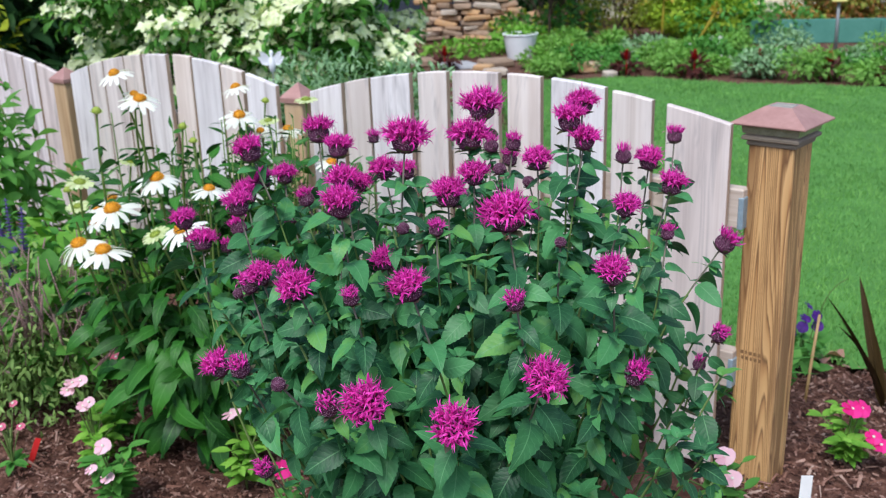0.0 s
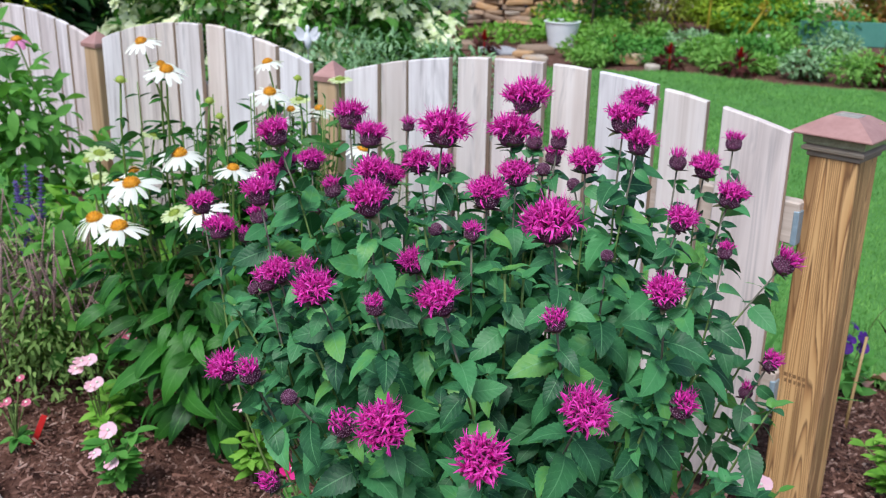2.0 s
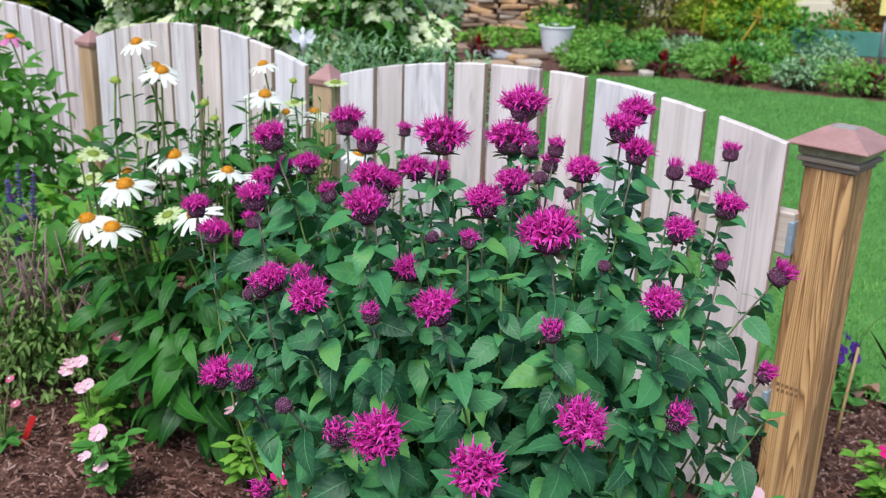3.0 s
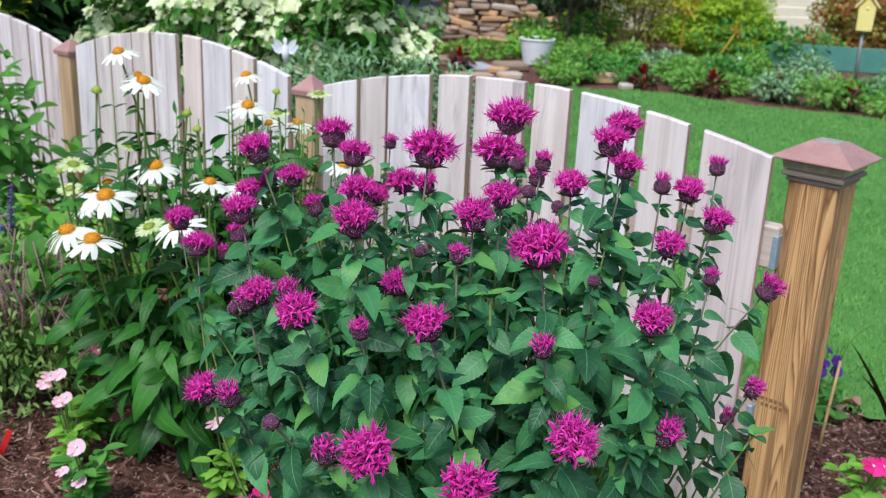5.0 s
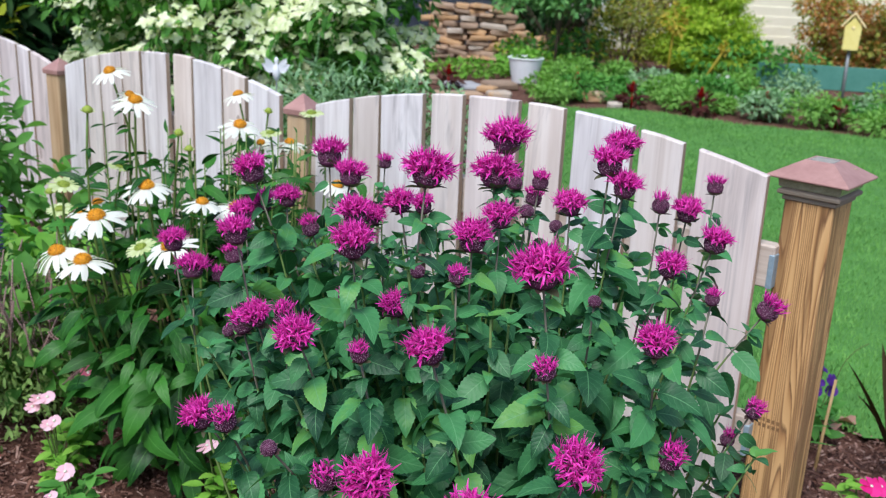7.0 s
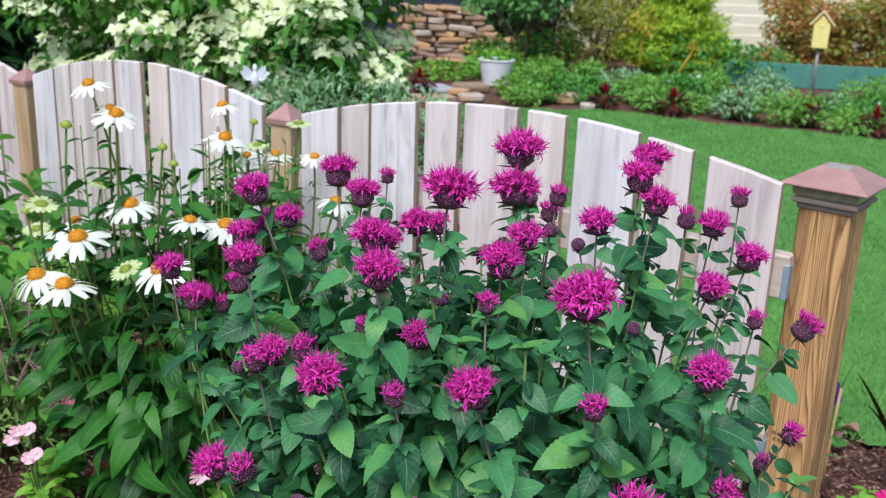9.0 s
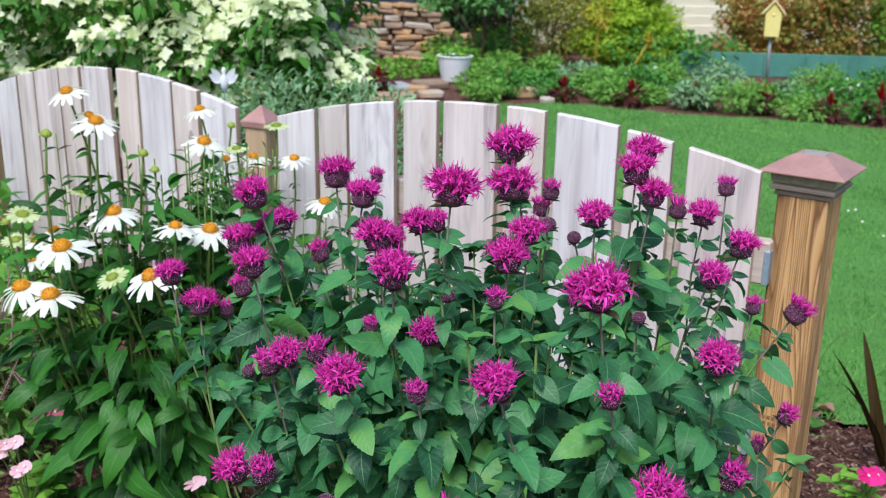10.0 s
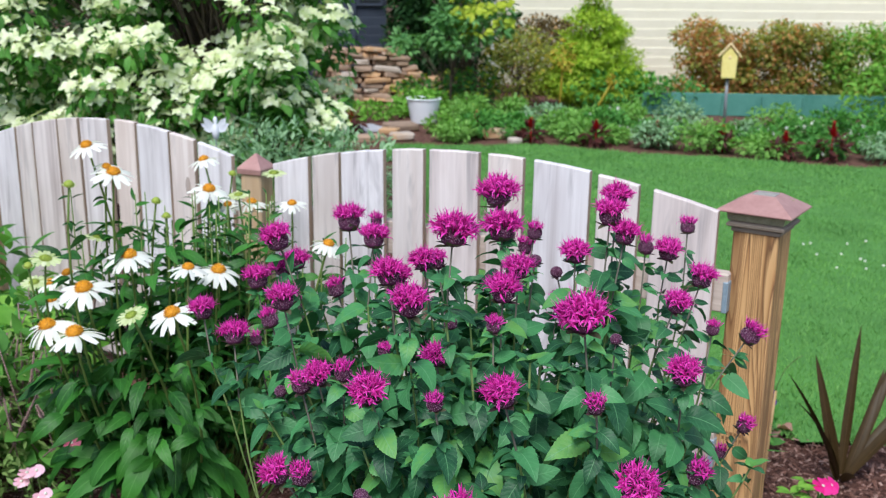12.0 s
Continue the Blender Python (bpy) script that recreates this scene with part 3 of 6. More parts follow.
def build_fence():
    e1 = [(-0.019, 0.122), (0.155, 0.249), (0.274, 0.412), (0.438, 0.529), (0.555, 0.690), (0.708, 0.798), (0.823, 0.954), (0.968, 1.055), (1.070, 1.192)]
    fence_panel((0.5757, 1.7762), 37.2, e1, lambda s: 0.883 - 0.215 * (s - 0.54) ** 2, 0.035, (0.635, 0.27), "pale weathered wooden picket panel with an arched top", bracket=True)
    e2 = [(-0.019, 0.119), (0.139, 0.242), (0.256, 0.397), (0.422, 0.523), (0.546, 0.685), (0.699, 0.803), (0.826, 0.959), (0.973, 1.066), (1.080, 1.212)]
    fence_panel((-0.518, 2.706), 40.9, e2, lambda s: 0.839 - 0.218 * (s - 0.50) ** 2, 0.03, (0.60, 0.25), "pale weathered wooden picket panel behind the white coneflowers", rail_to=1.25)
    e3 = [(-0.050, 0.145), (0.165, 0.275), (0.292, 0.455), (0.475, 0.62), (0.642, 0.80), (0.82, 0.92), (0.94, 1.08), (1.10, 1.20)]
    fence_panel((-1.57, 3.66), 45.0, e3, lambda s: 0.772 - 0.115 * (s - 0.68) ** 2, 0.03, (0.55, 0.22), "pale weathered wooden picket panel half hidden by leafy plants", rail_to=1.24)
    solar_post((0.692, 1.778), 0.768, "treated pine post with bold grain and a copper solar cap", 0.096, -40)
    fence_post((-0.440, 2.640), 0.795, "pine post with a copper cap between two picket panels", 0.0665, -29)
    fence_post((-1.505, 3.590), 0.740, "pine post with a copper cap beside leafy plants", 0.076, -33)


# ---- bee balm ----
def strip(length, w0, w1, bend, rows=4, fold=0.5, start=(0, 0, 0)):
    """A narrow petal along y that bends down by bend radians, widest at two thirds."""
    V, F, U = [], [], []
    y, z = start[1], start[2]
    for i in range(rows + 1):
        t = i / rows
        w = w0 + (w1 - w0) * math.sin(min(t / 0.66, 1.0) * math.pi / 2) if t < 0.67 else w1 * (0.25 + 0.75 * (1 - t) / 0.33)
        V += [(start[0] - w, y, z + fold * w), (start[0], y, z), (start[0] + w, y, z + fold * w)]
        U += [(0, t), (0.5, t), (1, t)]
        ang = bend * t * t
        y += length / rows * math.cos(ang)
        z -= length / rows * math.sin(ang)
    for i in range(rows):
        k = 3 * i
        F += [(k, k + 1, k + 4, k + 3), (k + 1, k + 2, k + 5, k + 4)]
    return V, F, U


def balm_head(seed, count, cover, young=False):
    """Petals, calyx and bracts of one head about 1 across; its axis is z and the stem meets it at the origin."""
    rng = random.Random(seed)
    petals = []
    mid = Vector((0, 0, 0.245))
    wide, high = 0.265, 0.235
    for i in range(count):
        f = (i + 0.5) / count
        polar = math.acos(1 - f * (1 - math.cos(cover))) + rng.gauss(0, 0.06)
        turn = i * 2.39996 + rng.uniform(-0.3, 0.3)
        d = Vector((math.sin(polar) * math.cos(turn), math.sin(polar) * math.sin(turn), math.cos(polar)))
        way = (d + Vector((rng.gauss(0, 0.22), rng.gauss(0, 0.22), rng.gauss(0, 0.22) + (0.75 if young else 0.42)))).normalized()
        base = mid + Vector((d.x * wide, d.y * wide, d.z * high)) * 0.94
        n = rng.uniform(0.17, 0.33) * (1.15 if young else 1.0 + 0.25 * math.sin(polar) ** 2)
        m = aim(base, way, Vector((0, 0, 1)) * 0.6 + d, 1.0, rng.uniform(-0.6, 0.6))
        low = strip(n, 0.010, rng.uniform(0.013, 0.024), rng.choice((-1, 1, 1, 1, 1)) * rng.uniform(0.9, 4.6), 8, 0.7)
        up = strip(n * rng.uniform(0.7, 1.05), 0.010, 0.015, rng.uniform(-2.4, 1.6), 6, 0.9)
        for s in (low, up):
            petals.append(spread(s, [np.array(m)]))
        if rng.random() < 0.35:
            q = aim(base + way * n * 0.75, way + Vector((rng.gauss(0, 0.2), rng.gauss(0, 0.2), 0.35)), d, 1.0)
            petals.append(spread(strip(n * 0.5, 0.004, 0.004, 0.3, 2, 0.5), [np.array(q)]))
    ball = lathe([(0.03, 0.0), (0.15, 0.015), (0.225, 0.09), (0.248, 0.22), (0.205, 0.36), (0.10, 0.44), (0.02, 0.455)], 14)
    cal = [(ball[0], ball[1], np.zeros((len(ball[0]), 2)))]
    bud = lathe([(0.013, 0.0), (0.016, 0.020), (0.013, 0.036), (0.004, 0.044)], 5)
    bud = (bud[0], bud[1], [(0.5, (0.0, 0.3, 0.7, 1.0)[k // 5]) for k in range(len(bud[0]))])
    mats = []
    for i in range(330):
        f = (i + 0.5) / 330
        polar = math.acos(1 - f * 1.72)
        turn = i * 2.39996 + rng.gauss(0, 0.06)
        polar += rng.gauss(0, 0.035)
        d = Vector((math.sin(polar) * math.cos(turn), math.sin(polar) * math.sin(turn), math.cos(polar)))
        way = d + Vector((rng.gauss(0, 0.15), rng.gauss(0, 0.15), 0.45 + rng.gauss(0, 0.18)))
        mats.append(np.array(aim(mid + Vector((d.x * wide * 0.9, d.y * wide * 0.9, d.z * high * 0.9)), way, (0.3, 0.2, 1)) @ Matrix.Rotation(radians(-90), 4, "X")))
    cal.append(spread(bud, mats))
    br = []
    for i in range(8):
        a = i * 6.2832 / 8 + rng.uniform(-0.2, 0.2)
        s = leaf_shape(rng.uniform(0.25, 0.39), rng.uniform(0.14, 0.20), 5, 0, 0.4, -rng.uniform(-0.5, 1.0), 0.7, 0.9)
        br.append(spread(s, [np.array(aim((0.06 * math.cos(a), 0.06 * math.sin(a), -0.015), (math.cos(a), math.sin(a), rng.uniform(0.0, 0.5))))]))
    pm = None
    if petals:
        v, f, u = join(petals)
        pm = mesh("flower_head", v, f, PETAL, u)
    v, f, u = join(cal)
    cm = mesh("calyx", v, f, CALYX, u)
    v, f, u = join(br)
    bm_ = mesh("bract_ruff", v, f, BRACT, u)
    return pm, cm, bm_


# x, y, z of the head's middle, its width, and its state: 2 in full bloom, 1 half open, 0 a bare calyx
HEADS_BACK = [
    (-0.186, 1.301, 0.922, 0.060, 2), (-0.149, 1.251, 0.904, 0.052, 2), (-0.132, 1.642, 0.838, 0.040, 1), (-0.040, 1.158, 0.937, 0.068, 2),
    (0.073, 1.489, 0.924, 0.080, 2), (0.049, 1.295, 0.910, 0.072, 2), (0.089, 1.459, 0.857, 0.046, 1), (0.125, 1.404, 0.871, 0.044, 1),
    (0.223, 1.270, 0.959, 0.054, 2), (0.197, 1.212, 0.946, 0.056, 2), (0.219, 1.200, 0.917, 0.050, 2), (0.151, 1.227, 0.883, 0.052, 2),
    (0.301, 1.354, 0.857, 0.046, 1), (0.345, 1.369, 0.845, 0.054, 2), (0.400, 1.436, 0.870, 0.046, 1), (0.359, 1.240, 0.837, 0.056, 2),
    (0.262, 1.080, 0.848, 0.046, 2), (0.142, 1.313, 0.826, 0.032, 0),
]
HEADS_MIDDLE = [
    (-0.297, 1.287, 0.896, 0.060, 2), (-0.293, 1.339, 0.835, 0.050, 2), (-0.274, 1.453, 0.815, 0.052, 2), (-0.278, 1.108, 0.858, 0.052, 2),
    (-0.412, 1.288, 0.785, 0.050, 2), (-0.351, 1.175, 0.785, 0.050, 2), (-0.324, 1.200, 0.765, 0.032, 1), (-0.209, 1.260, 0.824, 0.046, 1),
    (-0.274, 1.457, 0.731, 0.040, 2), (-0.116, 0.973, 0.893, 0.058, 2), (-0.134, 1.158, 0.877, 0.058, 2), (-0.080, 1.216, 0.877, 0.048, 2),
    (-0.052, 1.301, 0.852, 0.044, 2), (0.019, 1.082, 0.874, 0.060, 2), (0.055, 1.171, 0.876, 0.050, 2), (0.091, 0.937, 0.886, 0.070, 2),
    (0.096, 1.250, 0.864, 0.034, 0), (-0.112, 1.200, 0.860, 0.040, 2), (-0.340, 1.439, 0.787, 0.055, 2), (-0.305, 1.205, 0.796, 0.046, 1),
    (0.121, 1.460, 0.832, 0.046, 1), (0.155, 1.330, 0.771, 0.048, 2),
]
HEADS_FRONT = [
    (-0.073, 1.077, 0.779, 0.043, 2), (0.002, 1.051, 0.831, 0.034, 1), (-0.102, 1.250, 0.778, 0.028, 0), (-0.025, 0.823, 0.833, 0.050, 2),
    (-0.169, 0.905, 0.806, 0.052, 2), (-0.230, 0.994, 0.790, 0.044, 2), (-0.095, 0.858, 0.808, 0.033, 1), (0.098, 0.880, 0.790, 0.038, 1),
    (0.221, 0.928, 0.808, 0.052, 2), (0.324, 1.100, 0.802, 0.034, 1), (0.447, 1.236, 0.742, 0.056, 1), (0.169, 1.050, 0.808, 0.028, 0),
    (-0.197, 1.000, 0.792, 0.040, 1), (-0.048, 1.120, 0.811, 0.030, 0), (-0.284, 1.080, 0.733, 0.028, 0),
    (-0.140, 1.117, 0.773, 0.030, 1), (-0.253, 1.024, 0.770, 0.046, 1),
]
HEADS_LOW = [
    (-0.282, 0.925, 0.693, 0.046, 2), (-0.250, 0.915, 0.695, 0.044, 1), (-0.181, 0.811, 0.719, 0.028, 0), (-0.121, 0.790, 0.703, 0.046, 1),
    (-0.076, 0.771, 0.712, 0.060, 2), (0.129, 0.793, 0.728, 0.056, 2), (0.024, 0.727, 0.706, 0.060, 2), (0.260, 0.948, 0.659, 0.052, 1),
    (0.436, 1.207, 0.600, 0.044, 1), (0.418, 1.253, 0.529, 0.040, 1), (-0.228, 0.900, 0.556, 0.040, 1),
]


def bare_side(p):
    """Where the clump is drawn in and leafless: low down, on the side of the coneflowers."""
    return p[2] < 0.69 and p[0] < (-0.32 + 0.58 * (0.69 - p[2])) * (p[1] + 0.14) / 1.14


def build_bee_balm():
    rng = random.Random(21)
    root = thing("bee_balm", (0.06, 1.22, 0.0), "bushy bee balm plant with shaggy magenta flower heads", "plant")
    inv = root.matrix_world.inverted()
    full = [balm_head(s, 170 + 14 * (s % 3), 1.22 + 0.13 * (s % 3)) for s in range(6)]
    half = [balm_head(s + 10, 30 + 16 * s, 0.80 + 0.16 * s, True) for s in range(3)]
    broad = [balm_head(s + 30, 235, 1.62) for s in range(2)]
    bare = [balm_head(s + 20, 0, 1.0) for s in range(2)]
    leaves = []
    shoots = []
    centre = Vector((0.06, 1.22, 0.5))

    def shoot(base, tip, r0, name, axis=None, axis_leaf=False, low=0.10):
        base, tip = Vector(base), Vector(tip)
        end = axis if axis is not None else Vector((0, 0, 1))
        bend = tip - end * (tip - base).length * 0.42
        n = 9
        pts = curve_points(base, bend, tip, n)
        pts = [p + Vector((rng.gauss(0, 0.0016), rng.gauss(0, 0.0016), 0)) if 0 < i < n else p for i, p in enumerate(pts)]
        v, f, u = tube(pts, [r0 * (1 - 0.45 * i / n) for i in range(n + 1)], 5)
        me = mesh(name, [tuple(inv @ Vector(q)) for q in v], f, BALM_STEM, u)
        if not axis_leaf:
            me.materials.append(BALM_TOP)
            for poly in me.polygons:
                poly.material_index = int(40 <= poly.index < 45)
        part(name, me, root)
        long = (tip - base).length
        k = 0
        at = low + rng.uniform(0, 0.06)
        gap = 0.050
        turn = rng.uniform(0, 3.14)
        while at < long - 0.008:
            t = at / long
            i = min(int(t * n), n - 1)
            p = pts[i].lerp(pts[i + 1], t * n - i)
            d = (pts[i + 1] - pts[i]).normalized()
            side = d.orthogonal().normalized()
            side = Matrix.Rotation(turn, 3, d) @ side
            room = min(1.0, 0.25 + (long - at) / 0.12)
            size = (0.42 + 0.58 * room) * rng.uniform(0.62, 1.12) * (0.85 if at < 0.2 else 1.0) * (0.92 if p.z > 0.74 else 1.0)
            for sgn in (1, -1):
                w = side * sgn
                out = p - Vector((centre.x, centre.y, p.z))
                w = (w + out * 1.9 + Vector((rng.gauss(0, 0.2), rng.gauss(0, 0.2) - 0.1, (0.42 if p.z > 0.70 else 0.25) - 0.9 * rng.random()))).normalized()
                w.z -= 0.9 * max(0.0, 0.72 - p.z)
                leaves.append((p, w, d + Vector((rng.gauss(0, 0.5), rng.gauss(0, 0.5) - 0.25, 0.2)), size, rng.randrange(4), rng.gauss(0, 0.45)))
            if p.z > 0.45 and rng.random() < 0.7:
                for q in range(rng.randrange(2, 5)):
                    a = rng.uniform(0, 6.283)
                    leaves.append((p + d * 0.004, Vector((math.cos(a), math.sin(a) - 0.15, rng.uniform(-0.1, 0.9))), Vector((rng.gauss(0, 0.3), rng.gauss(0, 0.3) - 0.2, 1.0)), rng.uniform(0.26, 0.48), rng.randrange(4), rng.gauss(0, 0.3)))
            turn += math.pi / 2 + rng.uniform(-0.3, 0.3)
            if axis_leaf and at + gap * 1.3 > long:
                for q in range(5):
                    a = q * 1.2566 + turn
                    leaves.append((tip - end * 0.004, Vector((math.cos(a), math.sin(a), rng.uniform(0.5, 1.3))), Vector((-math.cos(a), -math.sin(a), 1.0)), rng.uniform(0.32, 0.55), rng.randrange(4), 0.0))
            at += gap * rng.uniform(0.8, 1.2) * (1.0 if at < long * 0.6 else 0.82)
            k += 1

    heads = HEADS_BACK + HEADS_MIDDLE + HEADS_FRONT + HEADS_LOW
    for k, (x, y, z, width, state) in enumerate(heads):
        out = Vector((x - 0.06, y - 1.22, 0))
        lean = out * (0.75 if y < 1.0 else 0.5)
        axis = (Vector((0, 0, 1)) + lean * (1.0 if z > 0.76 else 2.2) + Vector((rng.gauss(0, 0.12), rng.gauss(0, 0.12), 0))).normalized()
        width *= 1.03
        foot = Vector((x, y, z)) - axis * width * 0.42
        base = Vector((0.06 + out.x * 0.35 + rng.gauss(0, 0.03), 1.22 + out.y * 0.35 + rng.gauss(0, 0.03), 0.0))
        shoot(base, foot, 0.0025, "stem", axis, low=0.40 if x < -0.12 else 0.45 if x > 0.24 else 0.10)
        pm, cm, bm_ = (bare, half, full)[state][k % len((bare, half, full)[state])]
        if width > 0.062:
            pm, cm, bm_ = broad[k % 2]
        m = inv @ (Matrix.Translation(foot) @ axis.to_track_quat("Z", "Y").to_matrix().to_4x4() @ Matrix.Rotation(rng.uniform(0, 6.28), 4, "Z"))
        size = width * rng.uniform(0.95, 1.05) * (1.08 if state == 0 else 1.0)
        m = m @ Matrix.Diagonal((size, size, size, 1))
        if pm is not None:
            h = part("flower_head", pm, root, "shaggy magenta head of curled petals" if state == 2 else "half-open magenta head over a plum calyx", m)
            part("calyx", cm, h, "dark plum calyx")
            part("bract_ruff", bm_, h, "purple-tinged green bracts")
        else:
            h = part("flower_head", cm, root, "bare plum seed head without petals", m)
            part("bract_ruff", bm_, h, "purple-tinged green bracts")
    # leafy shoots without flowers fill the clump
    for k in range(148):
        a, r = rng.uniform(0, 6.283), math.sqrt(rng.random())
        x, y = 0.05 + 0.40 * r * math.cos(a), 1.18 + 0.42 * r * math.sin(a)
        if k < 26:
            x, y = rng.uniform(-0.14, 0.34), rng.uniform(0.74, 1.0)
        if k >= 94:
            x, y = rng.uniform(0.10, 0.26), rng.uniform(0.90, 1.25)
        if k >= 100:
            x, y = rng.uniform(-0.34, 0.34), rng.uniform(0.95, 1.60)
        edge = max(abs(x - 0.05) / 0.42, abs(y - 1.18) / 0.46)
        z = 0.80 - 0.30 * edge ** 2 - rng.uniform(0, 0.22) if k < 94 else rng.uniform(0.16, 0.42) if k < 100 else 0.85 - 0.16 * edge ** 2 - rng.uniform(0, 0.14)
        if bare_side((x, y, z)):
            continue
        out = Vector((x - 0.06, y - 1.22, 0))
        base = (0.06 + out.x * 0.4, 1.22 + out.y * 0.4, 0.0)
        shoot(base, (x, y, z), 0.003, "stem", (Vector((0, 0, 1)) + out * 1.2).normalized(), True, low=0.34 if x < -0.12 else 0.30 if x > 0.24 else 0.08)
    kinds = [leaf_shape(0.060, 0.034, 21, 0.055, 0.22, 0.85, 0.60, 0.95, 0.007), leaf_shape(0.066, 0.035, 21, 0.06, 0.38, 1.3, 0.58, 1.0, 0.008),
             leaf_shape(0.054, 0.033, 21, 0.05, 0.10, 0.5, 0.54, 0.85, 0.007), leaf_shape(0.060, 0.032, 21, 0.055, 0.5, 1.0, 0.62, 0.95, 0.008, 0.2)]
    near_me = [mesh("leaf", *s[:2], BALM_LEAF, s[2]) for s in kinds]
    leaves = [q for q in leaves if not bare_side(q[0] + q[1] * 0.03)]
    leaves.sort(key=lambda q: (q[0] - Vector((0.0, 0.25, 0.75))).length)
    rest = [[] for _ in kinds]
    for i, (p, w, up, size, kind, spin) in enumerate(leaves):
        m = aim(inv @ p, w, up, size, spin)
        if i < 300:
            part("leaf", near_me[kind], root, m=m)
        else:
            rest[kind].append(np.array(m))
    v, f, u = join([spread(s, r) for s, r in zip(kinds, rest) if r])
    tagged(part("leaves", mesh("leaves", v, f, BALM_LEAVES, u), root, "toothed blue-green leaves"), kind="stuff")


# ---- white coneflowers ----
def daisy(seed, petals, droop, cone_r, cone_h, mat_p, mat_c, length=1.0):
    """Petals and cone, about 1 across with length 1; axis z, stem at the origin."""
    rng = random.Random(seed)
    pt = []
    for i in range(petals):
        a = i * 6.2832 / petals + rng.uniform(-0.09, 0.09)
        n = 0.43 * length * rng.uniform(0.88, 1.08)
        V, F, U = [], [], []
        y, z, tilt = 0.0, 0.0, droop * rng.uniform(0.6, 1.3)
        for r in range(6):
            t = r / 5
            w = 0.066 * math.sin(math.pi * (0.14 + 0.72 * t)) ** 0.8 * (0.8 + 0.2 * length)
            V += [(-w, y, z - 0.10 * w), (0, y, z + 0.12 * w), (w, y, z - 0.10 * w)]
            U += [(0, t), (0.5, t), (1, t)]
            ang = tilt * (0.35 + 0.9 * t)
            y += n / 5 * math.cos(ang)
            z -= n / 5 * math.sin(ang)
        V[-2] = (0, V[-2][1] - 0.02, V[-2][2])
        for r in range(5):
            k = 3 * r
            F += [(k, k + 1, k + 4, k + 3), (k + 1, k + 2, k + 5, k + 4)]
        pt.append(spread((V, F, U), [np.array(aim((cone_r * 0.75 * math.cos(a), cone_r * 0.75 * math.sin(a), 0.03), (math.cos(a), math.sin(a), 0.05), (0, 0, 1), 1.0, rng.gauss(0, 0.2)))]))
    co = [lathe([(0.03, -0.01), (cone_r * 0.8, 0.0), (cone_r, 0.04), (cone_r * 0.9, cone_h * 0.6), (cone_r * 0.5, cone_h * 0.92), (0.01, cone_h)], 12)]
    spike = lathe([(0.012, 0), (0.010, 0.028), (0.002, 0.042)], 4)
    mats = []
    for i in range(90):
        f = (i + 0.5) / 90
        polar = math.acos(1 - f * 0.96)
        turn = i * 2.39996
        d = Vector((math.sin(polar) * math.cos(turn), math.sin(polar) * math.sin(turn), math.cos(polar)))
        mats.append(np.array(aim((d.x * cone_r * 0.95, d.y * cone_r * 0.95, 0.03 + d.z * (cone_h - 0.04)), d, (0.3, 0.2, 1)) @ Matrix.Rotation(radians(-90), 4, "X")))
    co.append(spread(spike, mats))
    v, f, u = join(pt)
    c, g, w = join(co)
    return mesh("flower_head", v, f, mat_p, u), mesh("cone", c, g, mat_c, w)


# x, y, z, width, state: 2 open, 1 greenish and opening, 0 small green bud
CONES_HIGH = [
    (-0.739, 1.977, 0.928, 0.066, 2), (-0.760, 1.901, 0.853, 0.040, 0), (-0.701, 1.984, 0.879, 0.050, 2), (-0.683, 1.965, 0.872, 0.078, 2),
    (-0.533, 2.249, 0.850, 0.066, 2), (-0.514, 2.183, 0.790, 0.082, 2), (-0.447, 2.203, 0.770, 0.050, 1), (-0.433, 2.386, 0.713, 0.072, 2),
    (-0.320, 2.214, 0.745, 0.060, 2), (-0.605, 2.003, 0.795, 0.036, 0), (-0.586, 2.009, 0.759, 0.036, 0), (-0.470, 2.300, 0.800, 0.034, 0),
    (-0.370, 2.330, 0.800, 0.060, 1), (-0.480, 2.25, 0.735, 0.055, 2),
]
CONES_LOW = [
    (-0.655, 1.923, 0.700, 0.088, 2), (-0.521, 1.863, 0.686, 0.068, 2), (-0.469, 1.941, 0.658, 0.088, 2), (-0.223, 1.697, 0.776, 0.060, 2),
    (-0.731, 1.831, 0.656, 0.098, 2), (-0.861, 2.185, 0.585, 0.070, 2), (-0.905, 2.191, 0.560, 0.066, 2), (-0.821, 1.903, 0.699, 0.062, 1),
    (-0.795, 1.779, 0.594, 0.090, 2), (-0.739, 1.768, 0.582, 0.094, 2), (-0.632, 1.794, 0.605, 0.060, 1), (-0.516, 1.607, 0.672, 0.082, 2),
    (-0.854, 2.025, 0.568, 0.062, 2), (-0.88, 1.97, 0.66, 0.036, 0), (-0.90, 2.06, 0.60, 0.056, 1), (-0.74, 2.02, 0.715, 0.050, 1),
]


